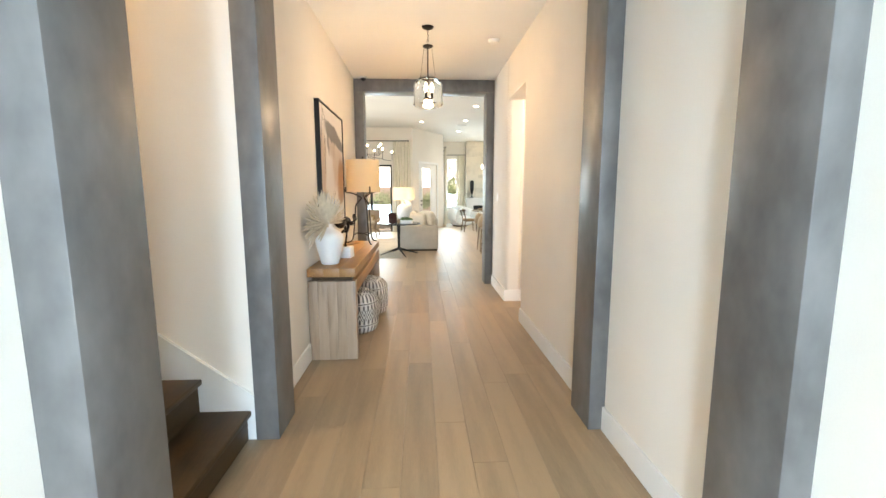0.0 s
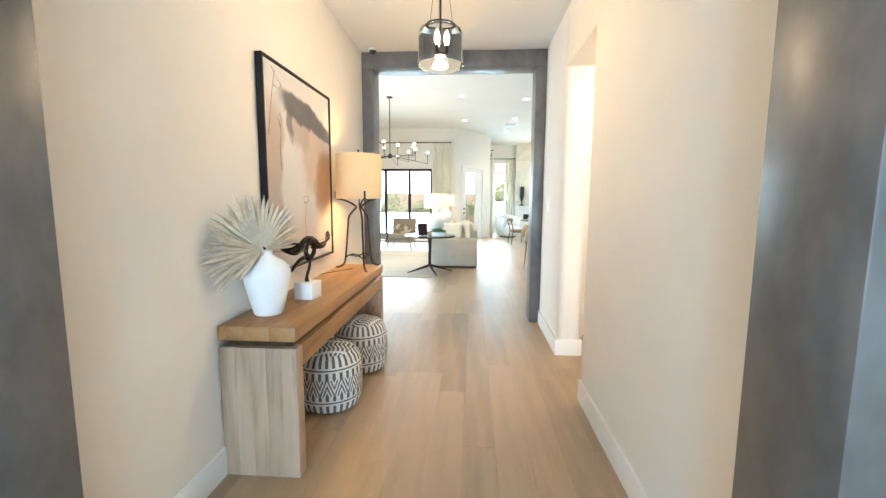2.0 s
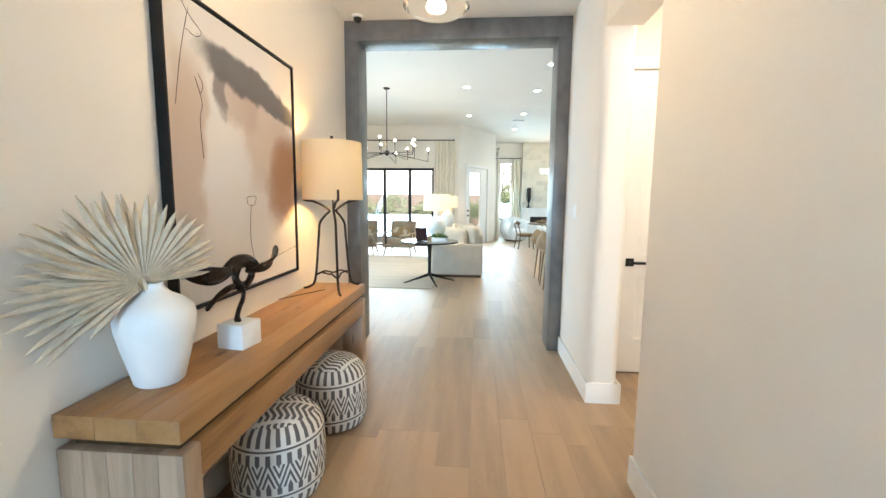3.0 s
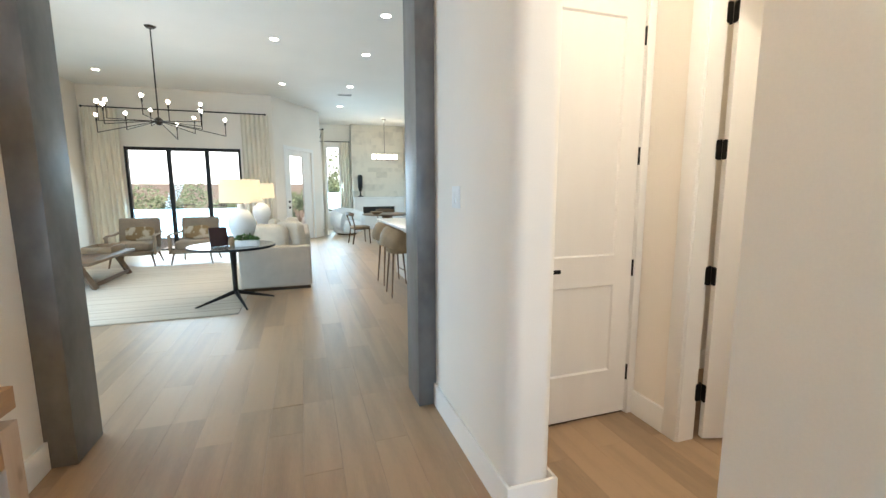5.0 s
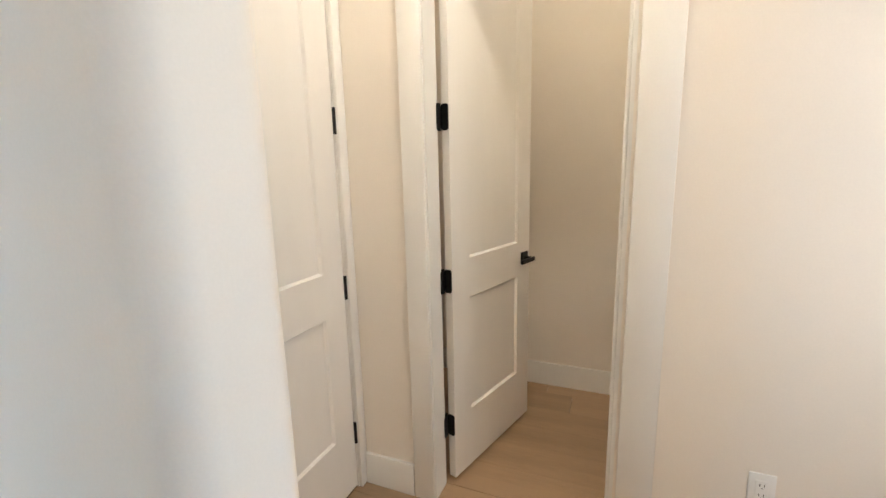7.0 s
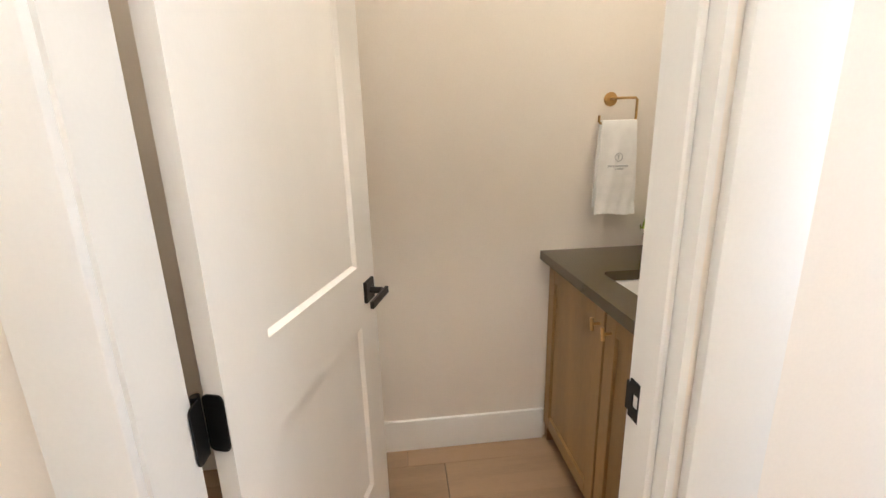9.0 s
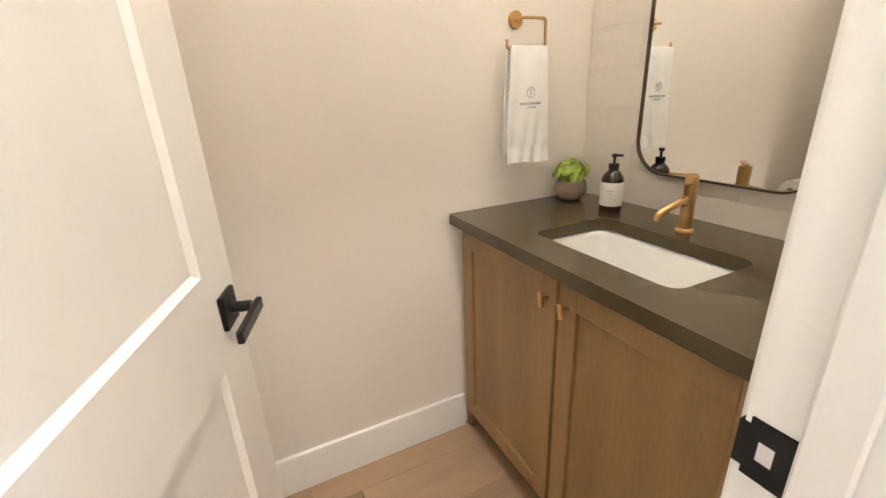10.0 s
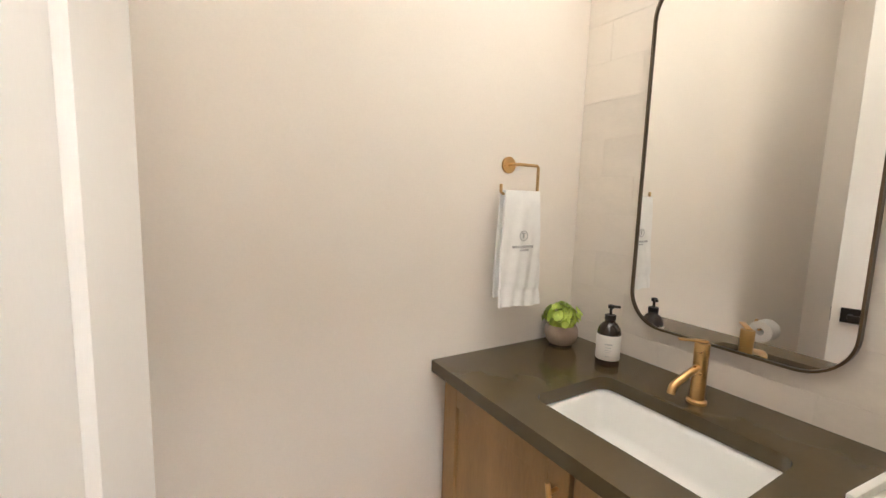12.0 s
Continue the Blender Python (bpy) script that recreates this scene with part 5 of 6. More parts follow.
for k in range(4):
    a = math.radians(22 + 90 * k)
    part("foot", tube([(0, 0, 0.15), (0.16 * math.cos(a), 0.16 * math.sin(a), 0.10), (0.46 * math.cos(a), 0.46 * math.sin(a), 0.012)], [0.028, 0.022, 0.010], 8), BLACK, tab)


def ceramic_lamp(x, y, z, label):
    t = thing("table_lamp", pose(x, y, z), label, "lamp", "white ceramic lamps")
    part("base", lathe([(0, 0), (0.085, 0), (0.09, 0.02), (0.10, 0.07), (0.135, 0.13), (0.158, 0.21), (0.160, 0.28), (0.14, 0.345), (0.09, 0.40), (0.055, 0.43), (0.048, 0.47), (0.05, 0.50), (0, 0.50)], 40), CERAMIC, t)
    part("stem", cyl(0.008, 0.50, 0.62, 10), BRASS, t)
    part("shade", lathe([(0.245, 0.515), (0.232, 0.80), (0.230, 0.80), (0.243, 0.515), (0.245, 0.515)], 48), SHADEW, t, "lit cream drum shade")
    part("bulb", lathe([(0, 0.60), (0.02, 0.62), (0.03, 0.66), (0.015, 0.70), (0, 0.705)], 14), BULB, t)
    lamp("ceramic_lamp_light", "POINT", pose(x, y, z + 0.66), 12, (1.0, 0.84, 0.62), 0.05)
    return t


SHADEW = SHADE.copy()
SHADEW.name = "cream_shade"
SHADEW.node_tree.nodes["Principled BSDF"].inputs["Base Color"].default_value = (0.84, 0.81, 0.75, 1)
SHADEW.node_tree.nodes["Translucent BSDF"].inputs[0].default_value = (0.93, 0.88, 0.78, 1)
SHADEW.node_tree.nodes["Mix Shader"].inputs[0].default_value = 0.75
ceramic_lamp(-0.30, 10.40, 0.735, "white ceramic lamp with a lit cream shade on the round table")
ceramic_lamp(-0.32, 13.40, 0.735, "white ceramic lamp with a lit cream shade on the side table")
st = thing("side_table", pose(-0.32, 13.42, 0), "small dark wooden side table beside the sofa", "table")
part("tabletop", box(-0.26, 0.26, -0.26, 0.26, 0.70, 0.735, 0.004), WALNUT, st)
part("shelf", box(-0.24, 0.24, -0.24, 0.24, 0.18, 0.20, 0.003), WALNUT, st)
for x in (-0.23, 0.23):
    for y in (-0.23, 0.23):
        part("leg", box(x - 0.02, x + 0.02, y - 0.02, y + 0.02, 0, 0.70, 0.003), WALNUT, st)
# picture frame and plant on the round table
pf = thing("picture_frame", pose(-0.53, 10.13, 0.735, 0, 0, 24), "dark framed picture standing on the round table", "picture frame")
part("frame", moved(box(-0.10, 0.10, -0.012, 0.012, 0.0, 0.23, 0.003), pose(0, 0, 0.003, -12, 0, 0)), material("maroon_lacquer", (0.035, 0.012, 0.012), 0.25), pf)
part("stand", moved(box(-0.02, 0.02, 0, 0.008, 0, 0.18), pose(0, 0.085, 0, 18, 0, 0)), BLACK, pf)
ball = thing("ornament", pose(-0.40, 10.16, 0.735), "small amber glass ornament beside the picture frame", "ornament")
part("body", lathe([(0, 0), (0.03, 0), (0.045, 0.03), (0.035, 0.075), (0.012, 0.10), (0, 0.105)], 20), TAN, ball)
bx_ = thing("planter", pose(-0.22, 10.08, 0.735, 0, 0, -8), "white rectangular planter with low green plants on the table", "planter")
part("pot", box(-0.125, 0.125, -0.07, 0.07, 0.0, 0.075, 0.006), CERAMIC, bx_)


def tuft(bm, c, r, n, seed, size, up=0.6):
    rnd = random.Random(seed)
    for _ in range(n):
        d = Vector((rnd.gauss(0, 1), rnd.gauss(0, 1), abs(rnd.gauss(0, 1)) * up + 0.1)).normalized()
        p = Vector(c) + Vector((d.x * r[0], d.y * r[1], d.z * r[2])) * rnd.uniform(0.3, 1.0) ** 0.5
        m = Matrix.Translation(p) @ Euler((rnd.uniform(0, 6), rnd.uniform(0, 6), rnd.uniform(0, 6))).to_matrix().to_4x4()
        s = size * rnd.uniform(0.6, 1.3)
        v = [bm.verts.new(m @ Vector(q)) for q in ((0, -s, 0), (s * 0.45, 0, s * 0.12), (0, s, 0), (-s * 0.45, 0, s * 0.12))]
        bm.faces.new(v)
    return bm


GREEN = material("dark_leaf", (0.055, 0.12, 0.03), 0.5, vary=0.3, scale=(20, 20, 20), per_island=0.6)
part("foliage", tuft(bmesh.new(), (0, 0, 0.075), (0.15, 0.09, 0.07), 260, 8, 0.022), GREEN, bx_, "dark green leaves")

# armchairs facing the hall
arm = thing("armchair", pose(-2.57, 13.50, 0.0, 0, 0, 4), "taupe armchair with a low wooden frame and splayed legs", "armchair", "armchairs by the sliding door")
part("seat", moved(soft_block(0.60, 0.66, 0.17, 0.3), pose(0, 0.36, 0.29)), TAUPE, arm)
part("seat_frame", box(-0.33, 0.33, 0.03, 0.70, 0.22, 0.30, 0.02, 3), TAUPE, arm)
part("backrest", moved(box(-0.34, 0.34, -0.06, 0.06, 0.0, 0.58, 0.04, 4), pose(0, 0.70, 0.30, -11, 0, 0)), TAUPE, arm)
for s in (-1, 1):
    part("armrest", tube(smooth_path([(s * 0.365, 0.02, 0.56), (s * 0.37, 0.2, 0.585), (s * 0.365, 0.55, 0.575), (s * 0.345, 0.76, 0.60)]), 0.032, 8, flat=0.55), TAUPE, arm)
    part("arm_panel", box(s * 0.365 - 0.02, s * 0.365 + 0.02, 0.03, 0.12, 0.22, 0.57, 0.01), TAUPE, arm)
    part("leg", tube([(s * 0.31, 0.07, 0.23), (s * 0.355, 0.02, 0.001)], [0.02, 0.012], 8), WALNUT, arm)
    part("leg", tube([(s * 0.29, 0.66, 0.23), (s * 0.34, 0.78, 0.001)], [0.02, 0.012], 8), WALNUT, arm)
copy_thing(arm, pose(-1.60, 13.48, 0.0, 0, 0, -3))
for x, r in ((-2.55, 5), (-1.58, -4)):
    t = thing("lumbar_pillow", pose(x, 13.98, 0.455, 0, 0, r), "brown and cream patterned lumbar pillow on the armchair", "pillow", "pillows on the armchairs")
    part("cover", moved(soft_block(0.46, 0.13, 0.26, 0.4, crumple=0.012), pose(0, 0, 0, -14, 0, 0)), PILLOWP, t)

# coffee table
cof = thing("coffee_table", pose(-2.80, 12.25, 0.013), "walnut coffee table with slanted trestle legs on the rug", "table")
part("tabletop", box(-0.45, 0.45, -0.82, 0.82, 0.365, 0.41, 0.006), WALNUT, cof)
for y in (-0.62, 0.62):
    for s in (-1, 1):
        part("leg", tube([(s * 0.22, y, 0.365), (s * 0.40, y, 0.0)], 0.045, 4), WALNUT, cof)
for s in (-1, 1):
    part("stretcher", box(s * 0.375 - 0.025, s * 0.375 + 0.025, -0.62, 0.62, 0.03, 0.075, 0.004), WALNUT, cof)
bk = thing("basket_tray", pose(-2.68, 12.75, 0.424), "brown woven tray on the coffee table", "tray")
part("base", box(-0.20, 0.20, -0.28, 0.28, 0, 0.02, 0.004), TAN, bk)
for a in ((-0.20, -0.18, -0.28, 0.28), (0.18, 0.20, -0.28, 0.28), (-0.18, 0.18, -0.28, -0.26), (-0.18, 0.18, 0.26, 0.28)):
    part("side", box(*a, 0.02, 0.10, 0.004), TAN, bk)

# branching chandelier
ch = thing("chandelier", pose(-1.49, 11.83, LC), "dark metal chandelier with branching arms and bare lit bulbs", "chandelier")
part("canopy", lathe([(0, -0.03), (0.05, -0.025), (0.075, 0), (0, 0)], 24), IRON, ch)
part("rod", cyl(0.009, -1.25, -0.02, 10), IRON, ch)
part("hub", lathe([(0, -1.36), (0.03, -1.35), (0.055, -1.31), (0.055, -1.28), (0.03, -1.25), (0, -1.24)], 20), IRON, ch)
CB = glow("clear_bulb", (1.0, 0.90, 0.76), 16)
for i in range(14):
    a = 2 * math.pi * i / 14 + 0.2
    r = (0.86, 0.60, 0.72)[i % 3]
    drop = (-1.46, -1.30, -1.38)[i % 3]
    lift = 0.21
    tip = (r * math.cos(a), r * math.sin(a), drop)
    arm_ = part("arm", joined(tube([(0.04 * math.cos(a), 0.04 * math.sin(a), -1.30), tip], 0.0055, 6), tube([tip, (tip[0], tip[1], drop + lift)], 0.006, 6)), IRON, ch)
    cup = part("candle", cyl(0.011, drop + lift - 0.05, drop + lift, 10, pose(tip[0], tip[1], 0)), IRON, arm_)
    b_ = bmesh.new()
    bmesh.ops.create_icosphere(b_, subdivisions=2, radius=0.025)
    part("bulb", moved(b_, pose(tip[0], tip[1], drop + lift + 0.035)), CB, arm_, "clear lit bulb")

# recessed downlights
CANL = glow("downlight_lens", (1.0, 0.93, 0.82), 14)
can = None
for x, y in ((0.142, 11.83), (0.139, 14.72), (1.59, 12.17), (1.57, 14.52), (1.54, 16.9), (1.61, 10.45), (-3.19, 14.6), (-3.1, 10.2)):
    if can is None:
        can = thing("downlight", pose(x, y, LC), "round white recessed downlight in the ceiling", "downlight", "downlights of the living room")
        part("trim_ring", lathe([(0.062, -0.001), (0.064, -0.006), (0.088, -0.004), (0.09, 0.0)], 28), PLASTIC, can)
        part("lens", cyl(0.062, -0.0045, -0.0015, 24), CANL, can, "glowing lens")
    else:
        copy_thing(can, pose(x, y, LC))
    lamp("downlight_beam", "AREA", look((x, y, LC - 0.012), (x, y, 0)), 5, SOFT, 0.12, spread=105)
vent = thing("ceiling_vent", pose(1.53, 15.4, LC), "white slotted air vent in the ceiling", "vent")
part("frame", box(-0.17, 0.17, -0.08, 0.08, -0.008, 0, 0.002), PLASTIC, vent)
for k in range(5):
    part("slat", moved(box(-0.155, 0.155, -0.012, 0.012, -0.002, 0.001), pose(0, -0.056 + 0.028 * k, -0.010, 25, 0, 0)), PLASTIC, vent)

# curtains and rods


def curtain(x0, x1, y, z0, z1, label, folds, along="x", seed=0):
    bm = bmesh.new()
    n, mrows = folds * 8, 14
    rnd = random.Random(seed)
    ph = [rnd.uniform(-0.5, 0.5) for _ in range(folds + 2)]
    rows_c = []
    for j in range(mrows + 1):
        t = j / mrows
        row = []
        for i in range(n + 1):
            u = i / n
            f = u * folds
            off = 0.045 * math.sin(2 * math.pi * f + ph[int(f)] * t) * (0.55 + 0.45 * t) + 0.012 * noise.noise(Vector((u * 5 + seed, t * 4, 0)))
            p, q = x0 + (x1 - x0) * u, y + off
            row.append(Vector((p, q, z1 + (z0 - z1) * t) if along == "x" else (q, p, z1 + (z0 - z1) * t)))
        rows_c.append(row)
    sheet(rows_c, 0.005, bm)
    return tagged(link("curtain", bm, CURTAIN, angle=80), label, "curtain", "cream curtains")


def rod(p, q, label):
    t = thing("curtain_rod", pose(0, 0, 0), label, "curtain rod")
    part("pole", tube([p, q], 0.014, 10), BLACK, t)
    for e in (p, q):
        bm = bmesh.new()
        bmesh.ops.create_uvsphere(bm, u_segments=12, v_segments=8, radius=0.026)
        part("finial", moved(bm, Matrix.Translation(e)), BLACK, t)
    d = Vector(q) - Vector(p)
    for s in (0.06, 0.94):
        c = Vector(p) + d * s
        out = Vector((0, 1, 0)) if abs(d.x) > abs(d.y) else Vector((-1, 0, 0))
        part("bracket", tube([c, c + out * 0.095], 0.008, 8), BLACK, t)


rod((-4.0, 15.905, 3.22), (-0.33, 15.905, 3.22), "long black curtain rod above the sliding door")
curtain(-4.02, -3.36, 15.905, 0.015, 3.205, "cream pleated curtain drawn to the side of the sliding door", 6, seed=1)
curtain(-0.88, -0.27, 15.905, 0.015, 3.205, "cream pleated curtain drawn to the side of the sliding door", 6, seed=2)
rod((1.115, 18.02, 3.22), (1.115, 20.1, 3.22), "black curtain rod on the nook wall")
curtain(18.06, 18.5, 1.115, 0.015, 3.205, "cream pleated curtain hanging in the nook", 4, "y", 3)
rod((1.10, 20.205, 3.10), (2.10, 20.205, 3.10), "black curtain rod above the nook window")
curtain(1.80, 2.10, 20.205, 0.015, 3.09, "cream pleated curtain beside the nook window", 3, seed=4)

# sliding door
sl = thing("window_1", pose(-2.14, 16.02, 0), "black framed three-panel sliding glass door to the patio", "sliding door", kind="structure")
for a in ((-1.20, -1.14, 0.0, 2.4), (1.14, 1.20, 0.0, 2.4)):
    part("frame", box(a[0], a[1], 0, 0.10, a[2], a[3], 0.003, 1), BLACK, sl)
part("frame", box(-1.14, 1.14, 0, 0.10, 2.325, 2.4, 0.003, 1), BLACK, sl)
part("sill", box(-1.14, 1.14, 0, 0.10, 0.0, 0.03), BLACK, sl)
for x in (-0.33, 0.46):
    part("stile", box(x - 0.045, x + 0.045, 0.015, 0.085, 0.03, 2.325, 0.003, 1), BLACK, sl)
for x0, x1 in ((-1.14, -0.375), (-0.285, 0.415), (0.505, 1.14)):
    g = part("pane", box(x0, x1, 0.045, 0.055, 0.03, 2.325), GLASS, sl, "clear glass pane")
    g.visible_shadow = False

# patio door in the angled wall
pd = thing("door_3", ANGLED, "white patio door with a tall glass light", "door", kind="structure")
part("casing", joined(box(0.41, 0.50, -0.02, 0, 0, 2.56, 0.003, 1), box(1.78, 1.87, -0.02, 0, 0, 2.56, 0.003, 1), box(0.5005, 1.7795, -0.02, 0, 2.47, 2.56, 0.003, 1)), WHITE, pd)
slab = joined(box(0.502, 0.70, 0.03, 0.075, 0.01, 2.468), box(1.36, 1.778, 0.03, 0.075, 0.01, 2.468), box(0.70, 1.36, 0.03, 0.075, 0.01, 0.40), box(0.70, 1.36, 0.03, 0.075, 2.32, 2.468))
part("slab", slab, DOORPAINT, pd)
part("bead", joined(box(0.685, 0.705, 0.02, 0.03, 0.385, 2.335), box(1.355, 1.375, 0.02, 0.03, 0.385, 2.335), box(0.705, 1.355, 0.02, 0.03, 0.385, 0.405), box(0.705, 1.355, 0.02, 0.03, 2.315, 2.335)), WHITE, pd)
g = part("pane", box(0.70, 1.36, 0.048, 0.056, 0.40, 2.32), GLASS, pd, "clear glass pane")
g.visible_shadow = False
for z in (0.95, 1.10):
    part("handle", cyl(0.028, 0, 0.05, 20, pose(0.575, 0.03, z, 90, 0, 0), 0.003), BLACK, pd, "black round lock and knob")

# nook window
nw = thing("window_2", pose(1.54, 20.3, 0.6), "tall narrow white-framed nook window", "window", kind="structure")
part("window_frame", joined(box(-0.24, -0.20, 0.02, 0.09, 0, 2.35), box(0.20, 0.24, 0.02, 0.09, 0, 2.35), box(-0.20, 0.20, 0.02, 0.09, 0, 0.04), box(-0.20, 0.20, 0.02, 0.09, 2.31, 2.35)), WHITE, nw)
part("window_sill", box(-0.27, 0.27, -0.03, 0.02, -0.03, -0.001, 0.004), WHITE, nw)
g = part("pane", box(-0.20, 0.20, 0.05, 0.058, 0.04, 2.31), GLASS, nw)
g.visible_shadow = False

# stone fireplace with white surround
fp = thing("fireplace", pose(3.10, 20.3, 0), "pale stone chimney breast with a white fireplace surround", "fireplace")
part("core", box(-0.94, 0.94, -0.26, 0, 0, LC - 0.002), STONE, fp)
rs = random.Random(9)
z = 1.17
while z < LC - 0.02:
    hh = min(rs.choice((0.16, 0.20, 0.24)), LC - 0.003 - z)
    x = -0.945
    while x < 0.94:
        ww = min(rs.uniform(0.28, 0.58), 0.945 - x)
        if ww < 0.12:
            ww = 0.945 - x
        s_ = link("stone", box(x + 0.002, x + ww - 0.002, -0.272 - rs.uniform(0, 0.010), -0.262, z + 0.002, z + hh - 0.002, 0.004, 1), STONE, fp)
        x += ww
    z += hh
sur = joined(box(-0.92, 0.92, -0.42, -0.262, 0.0, 0.54, 0.004, 1), box(-0.92, -0.60, -0.42, -0.262, 0.541, 0.81, 0.004, 1), box(0.56, 0.92, -0.42, -0.262, 0.541, 0.81, 0.004, 1), box(-0.92, 0.92, -0.42, -0.262, 0.811, 1.10, 0.004, 1))
part("surround", sur, QUARTZ, fp, "smooth white surround")
part("mantel", box(-0.95, 0.95, -0.46, -0.262, 1.102, 1.165, 0.004, 1), QUARTZ, fp, "white mantel shelf")
part("firebox", box(-0.60, 0.56, -0.31, -0.263, 0.541, 0.81), material("firebox_black", (0.01, 0.01, 0.01), 0.3), fp, "black linear firebox")
mv = thing("sculptural_vase", pose(2.43, 19.93, 1.165), "tall dark vase on the mantel", "vase")
part("body", lathe([(0, 0), (0.10, 0), (0.10, 0.03), (0.03, 0.05), (0.025, 0.16), (0.05, 0.22), (0.085, 0.34), (0.085, 0.70), (0.06, 0.78), (0.05, 0.78), (0.0, 0.76)], 24), BLACK, mv)

# dining table, chairs and their chandelier
dt = thing("dining_table", pose(2.65, 16.2, 0), "round walnut dining table on a pedestal", "table")
part("tabletop", lathe([(0, 0.72), (0.66, 0.72), (0.68, 0.735), (0.66, 0.755), (0, 0.755)], 48), WALNUT, dt)
part("pedestal", lathe([(0.30, 0), (0.30, 0.03), (0.10, 0.10), (0.08, 0.40), (0.14, 0.72), (0, 0.72)], 28), WALNUT, dt)
dc = thing("dining_chair", pose(1.86, 15.85, 0, 0, 0, -80), "walnut dining chair with a curved top rail and tan seat", "chair", "chairs round the dining table")
part("seat", moved(soft_block(0.47, 0.45, 0.07, 0.35), pose(0, 0, 0.40)), TAN, dc)
part("seat_frame", box(-0.22, 0.22, -0.21, 0.21, 0.375, 0.415, 0.008), WALNUT, dc)
for s in (-1, 1):
    part("leg", tube([(s * 0.20, 0.19, 0.40), (s * 0.215, 0.21, 0.0)], [0.020, 0.013], 8), WALNUT, dc)
    part("leg", tube(smooth_path([(s * 0.215, -0.26, 0.0), (s * 0.20, -0.20, 0.40), (s * 0.215, -0.24, 0.62), (s * 0.225, -0.30, 0.80)]), 0.017, 8), WALNUT, dc)
part("backrest", tube(smooth_path([(-0.27, -0.24, 0.77), (-0.16, -0.31, 0.79), (0, -0.335, 0.79), (0.16, -0.31, 0.79), (0.27, -0.24, 0.77)]), 0.018, 8, flat=2.6), WALNUT, dc)
copy_thing(dc, pose(2.78, 17.05, 0, 0, 0, 175))
bw = thing("bread_basket", pose(2.35, 16.05, 0.755), "low tan centrepiece bowl on the dining table", "bowl")
part("bowl", lathe([(0, 0), (0.09, 0), (0.16, 0.04), (0.17, 0.07), (0.155, 0.07), (0.08, 0.02), (0, 0.015)], 28), TAN, bw)
sw_ = thing("swivel_chair", pose(1.75, 18.3, 0, 0, 0, -150), "white boucle barrel swivel chair", "armchair")
part("seat", moved(soft_block(0.72, 0.74, 0.40, 0.4), pose(0, 0.02, 0.04)), WHITEFAB, sw_)
part("backrest", tube(smooth_path([(-0.38, 0.34, 0.42), (-0.41, 0.05, 0.48), (-0.30, -0.28, 0.56), (0, -0.40, 0.60), (0.30, -0.28, 0.56), (0.41, 0.05, 0.48), (0.38, 0.34, 0.42)]), 0.10, 12, flat=2.7), WHITEFAB, sw_)
part("base", cyl(0.30, 0, 0.035, 32), DARKWOOD, sw_)
lc = thing("linear_chandelier", pose(3.10, 18.7, LC), "dark linear chandelier with a row of glowing glass cups", "chandelier")
part("canopy", lathe([(0, -0.025), (0.05, -0.02), (0.07, 0), (0, 0)], 20), IRON, lc)
part("rod", cyl(0.007, -1.30, -0.02, 8), IRON, lc)
part("bar", box(-0.40, 0.40, -0.012, 0.012, -1.32, -1.295, 0.003, 1), IRON, lc)
for k in range(5):
    x = -0.36 + 0.18 * k
    cpt = part("cup", lathe([(0, -1.29), (0.05, -1.29), (0.066, -1.27), (0.066, -1.13), (0.062, -1.13), (0.062, -1.27), (0, -1.28)], 20, pose(x, 0, 0)), glow("lit_cup", (1.0, 0.93, 0.80), 3.0), lc, "glowing glass cup")
lamp("linear_chandelier_light", "POINT", pose(3.1, 18.7, 2.75), 9, SOFT, 0.3)

# island and stools
isl = thing("kitchen_island", pose(2.25, 10.2, 0), "white kitchen island with a pale quartz top", "island")
part("body", box(-0.33, 0.55, -1.35, 1.35, 0.0, 0.885, 0.004, 1), WHITE, isl)
part("worktop", box(-0.63, 0.62, -1.45, 1.45, 0.885, 0.925, 0.004), QUARTZ, isl)
bs = thing("bar_stool", pose(1.66, 10.02, 0), "tan upholstered counter stool with a curved back and slim wooden legs", "stool", "stools at the island")
part("seat", moved(soft_block(0.42, 0.42, 0.09, 0.5), pose(0.02, 0, 0.57)), TAN, bs)
part("backrest", tube(smooth_path([(0.10, -0.20, 0.70), (-0.08, -0.205, 0.755), (-0.19, -0.11, 0.79), (-0.215, 0, 0.80), (-0.19, 0.11, 0.79), (-0.08, 0.205, 0.755), (0.10, 0.20, 0.70)]), [0.045] * 6 + [0.052] * 25 + [0.045] * 6, 10, flat=2.6), TAN, bs)
for sx in (-1, 1):
    for sy in (-1, 1):
        part("leg", tube([(sx * 0.13, sy * 0.14, 0.58), (sx * 0.17, sy * 0.19, 0.0)], [0.015, 0.009], 8), WALNUT, bs)
part("footrest", tube([(0.155, -0.175, 0.2), (0.155, 0.175, 0.2)], 0.008, 8), WALNUT, bs)
copy_thing(bs, pose(1.68, 10.78, 0, 0, 0, 4))

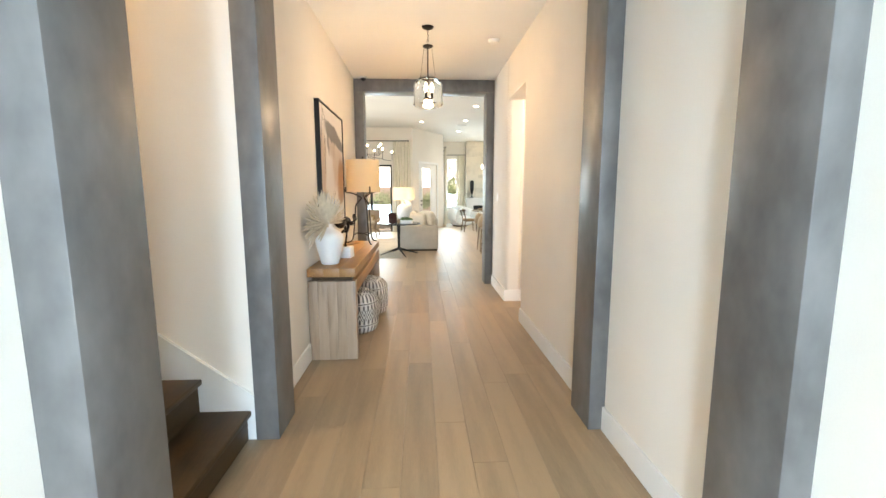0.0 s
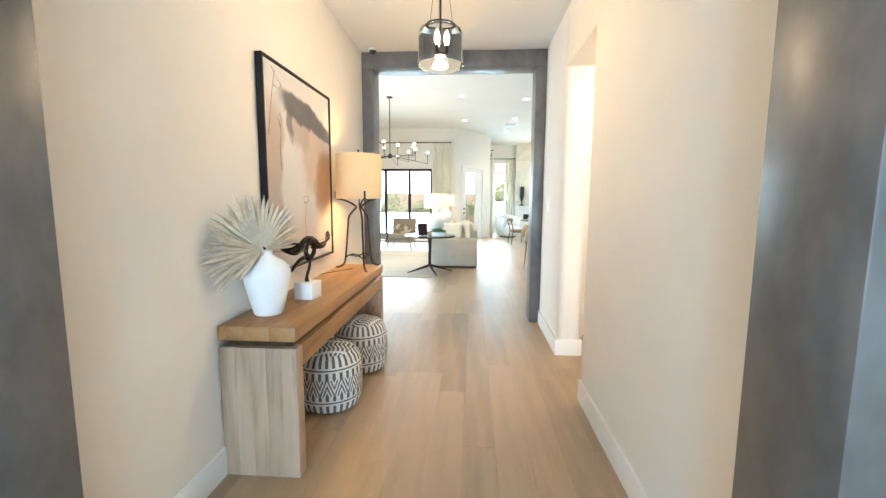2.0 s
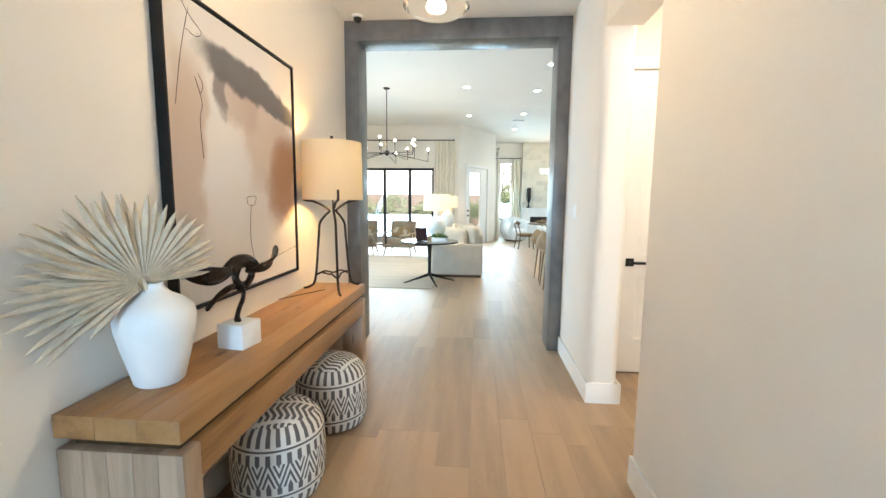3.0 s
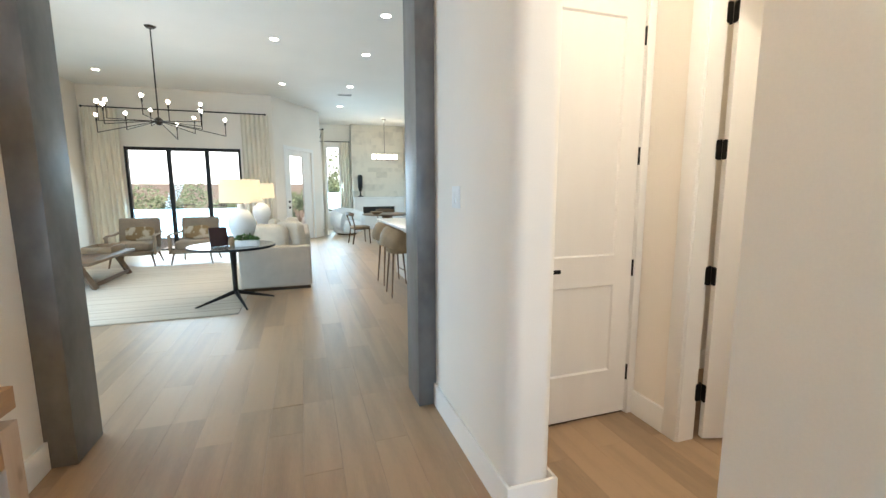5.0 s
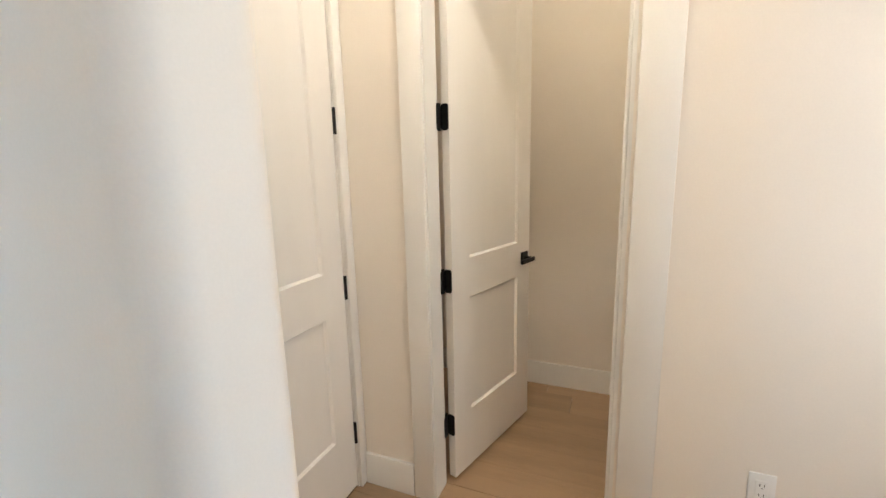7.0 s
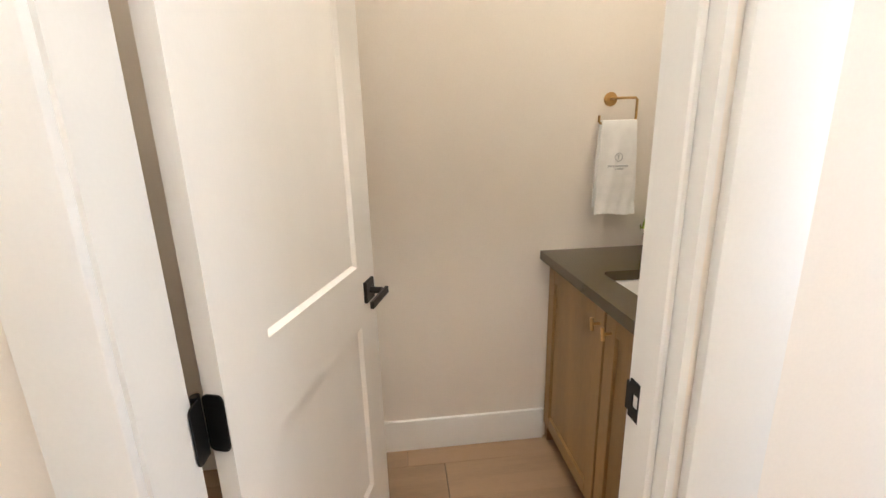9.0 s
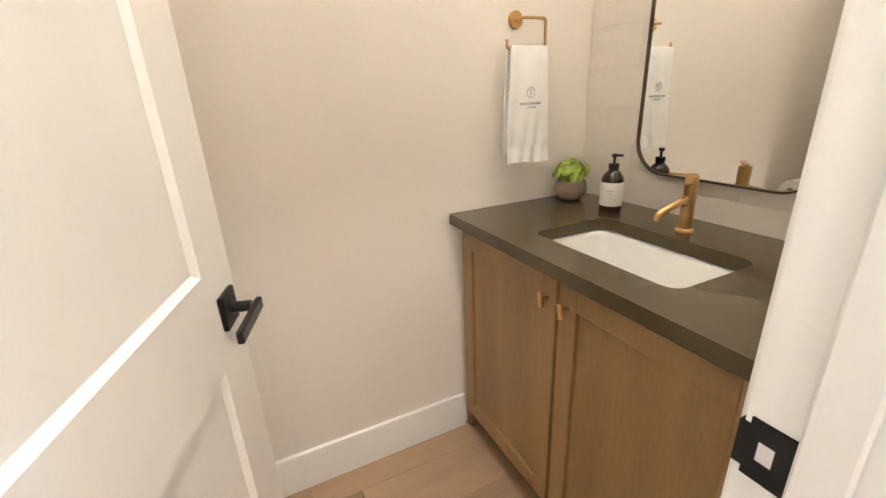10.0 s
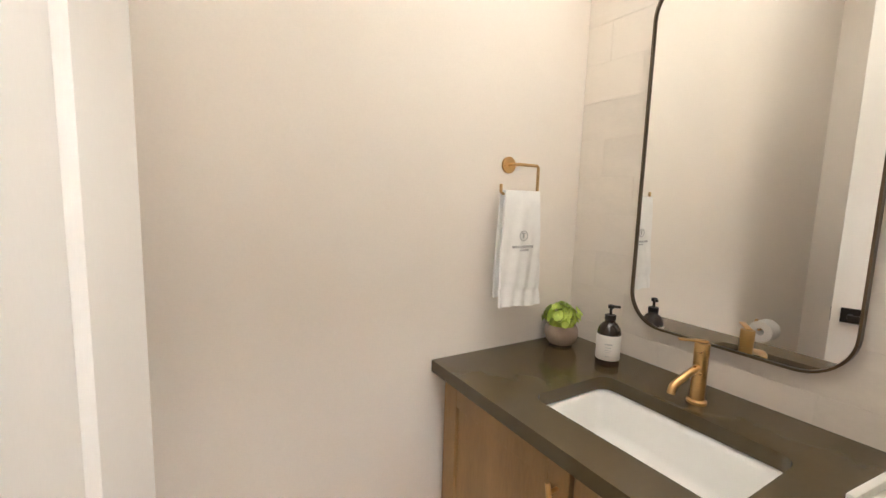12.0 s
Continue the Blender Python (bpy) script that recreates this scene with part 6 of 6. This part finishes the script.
# ---- outside ----
GROUND = material("patio_ground", (0.27, 0.235, 0.205), 0.9, vary=0.15, scale=(1, 1, 1), fine=12, bump=0.2)
gm = bmesh.new()
bmesh.ops.create_grid(gm, x_segments=1, y_segments=1, size=150)
for v in gm.verts:
    v.co.z = -0.03
structure("ground", gm, GROUND, "pale patio paving and open ground", "ground")
HEDGE = material("shrub_leaf", (0.17, 0.22, 0.12), 0.6, vary=0.3, scale=(3, 3, 3), per_island=0.7)
rnd = random.Random(21)
for i, (x, y, r, hgt) in enumerate(((-3.9, 20.6, 0.8, 1.1), (-2.6, 24.5, 1.3, 1.7), (-1.2, 23.6, 1.0, 1.3), (0.3, 24.2, 1.1, 1.6), (0.9, 22.6, 0.7, 1.5), (1.9, 22.4, 0.6, 2.2), (1.6, 24.6, 1.2, 3.4), (-4.6, 25.5, 1.4, 1.9), (-0.3, 21.6, 0.5, 0.9), (3.0, 25.5, 1.5, 3.0), (-6.0, 24.0, 1.3, 1.8))):
    s_ = thing("shrub", pose(x, y, -0.03), "leafy green garden shrub beyond the glass", "shrub", "garden shrubs")
    for k in range(4):
        a = k * 1.7 + i
        part("branch", tube([(0, 0, 0), (0.15 * r * math.cos(a), 0.15 * r * math.sin(a), hgt * 0.35), (0.45 * r * math.cos(a), 0.45 * r * math.sin(a), hgt * 0.75)], [0.03, 0.02, 0.008], 6), WALNUT, s_)
    crown = bmesh.new()
    for k in range(7):
        a = rnd.uniform(0, 6.28)
        tuft(crown, (0.5 * r * math.cos(a), 0.5 * r * math.sin(a), hgt * rnd.uniform(0.25, 0.68)), (r * 0.55, r * 0.55, hgt * 0.33), 120, i * 10 + k, 0.075, 1.0)
    part("crown", crown, HEDGE, s_)
WALLM = material("stucco_garden_wall", (0.42, 0.33, 0.28), 0.9, vary=0.08, scale=(1, 1, 1), fine=30, bump=0.3)
structure("wall_garden", box(-14, 12, 29, 29.2, -0.03, 1.75), WALLM, "tan stucco garden wall", "wall")
pt = thing("patio_table", pose(-1.4, 19.2, -0.03), "dark metal patio table outside the sliding door", "table")
part("tabletop", box(-0.8, 0.8, -0.45, 0.45, 0.86, 0.89, 0.004, 1), BLACK, pt)
for x in (-0.72, 0.72):
    for y in (-0.38, 0.38):
        part("leg", box(x - 0.025, x + 0.025, y - 0.025, y + 0.025, 0, 0.86), BLACK, pt)
pc = thing("patio_chair", pose(-1.9, 18.4, -0.03), "dark metal patio chair beside the table", "chair", "patio chairs")
part("seat", box(-0.24, 0.24, -0.24, 0.24, 0.42, 0.46, 0.006, 1), BLACK, pc)
part("backrest", joined(tube([(-0.24, -0.25, 1.02), (0.24, -0.25, 1.02)], 0.015, 8), tube([(-0.24, -0.25, 0.66), (0.24, -0.25, 0.66)], 0.012, 8)), BLACK, pc)
for sx in (-1, 1):
    part("leg", tube([(sx * 0.23, -0.24, 0.0), (sx * 0.23, -0.25, 1.02)], 0.014, 8), BLACK, pc)
    part("leg", tube([(sx * 0.23, 0.23, 0.0), (sx * 0.23, 0.23, 0.44)], 0.014, 8), BLACK, pc)
    part("armrest", tube([(sx * 0.23, -0.24, 0.64), (sx * 0.23, 0.23, 0.64), (sx * 0.23, 0.23, 0.44)], 0.013, 8), BLACK, pc)
for x, y, r in ((-0.9, 18.4, 0), (-1.9, 20.0, 180), (-0.9, 20.0, 180), (-3.0, 19.0, 60)):
    copy_thing(pc, pose(x, y, -0.03, 0, 0, r))
# glowing pale shell that stands in for the overexposed sky
SKY_GLOW = glow("glowing_sky", (0.93, 0.97, 1.0), 1.6)
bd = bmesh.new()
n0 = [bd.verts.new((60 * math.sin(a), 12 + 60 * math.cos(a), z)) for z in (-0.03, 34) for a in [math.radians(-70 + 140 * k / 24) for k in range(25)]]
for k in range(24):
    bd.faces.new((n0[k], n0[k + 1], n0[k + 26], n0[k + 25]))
structure("backdrop", bd, SKY_GLOW, "glowing shell standing in for the overexposed sky beyond the garden", "backdrop")

# ---- oak planks ----


def planks(x0, x1, y0, y1, width=0.19):
    out = []
    k = math.floor(x0 / width)
    while k * width < x1 - 0.01:
        a, b = max(x0, k * width), min(x1, (k + 1) * width)
        r = random.Random(1000 + k)
        y = -3.0 - r.random() * 1.8
        while y < y1:
            ln = r.choice((1.2, 1.5, 1.8, 2.1))
            c, d = max(y, y0), min(y + ln, y1)
            if d - c > 0.03 and b - a > 0.01:
                out.append((a, b, c, d))
            y += ln
        k += 1
    return out


def plank_verts(w, l):
    g, t, bv = 0.0003, 0.012, 0.0007
    v = [(g, g, -t), (w - g, g, -t), (w - g, l - g, -t), (g, l - g, -t), (g, g, -bv), (w - g, g, -bv), (w - g, l - g, -bv), (g, l - g, -bv),
         (g + bv, g + bv, 0), (w - g - bv, g + bv, 0), (w - g - bv, l - g - bv, 0), (g + bv, l - g - bv, 0)]
    f = [(0, 1, 5, 4), (1, 2, 6, 5), (2, 3, 7, 6), (3, 0, 4, 7), (4, 5, 9, 8), (5, 6, 10, 9), (6, 7, 11, 10), (7, 4, 8, 11), (8, 9, 10, 11)]
    return v, f


floor_ob = bpy.data.objects["floor"]
cache = {}
near = planks(XL - 0.13, XR + 0.235, -1.2, 7.31) + planks(XR + 0.235, PX1, 4.3, 6.56) + planks(PX1, 3.535, 4.7, 6.9)
for a, b, c, d in near:
    key = (round(b - a, 3), round(d - c, 2))
    if key not in cache:
        me = bpy.data.meshes.new("plank")
        me.from_pydata(*((lambda vf: (vf[0], [], vf[1]))(plank_verts(*key))))
        me.materials.append(FLOOR)
        cache[key] = me
    p = new("plank", cache[key])
    p.location = (a, c, 0)
    p.parent = floor_ob
verts, faces = [], []
for a, b, c, d in planks(-4.1, 5.0, 7.31, 20.3):
    if c > 16.0 and b < -0.2:
        continue
    v, f = plank_verts(b - a, d - c)
    n0 = len(verts)
    verts += [(x + a, y + c, z) for x, y, z in v]
    faces += [tuple(i + n0 for i in q) for q in f]
me = bpy.data.meshes.new("plank_field")
me.from_pydata(verts, [], faces)
me.materials.append(FLOORJ)
field = new("plank_field", me)
field.parent = floor_ob
tagged(field, "oak planks of the living room", kind="stuff")
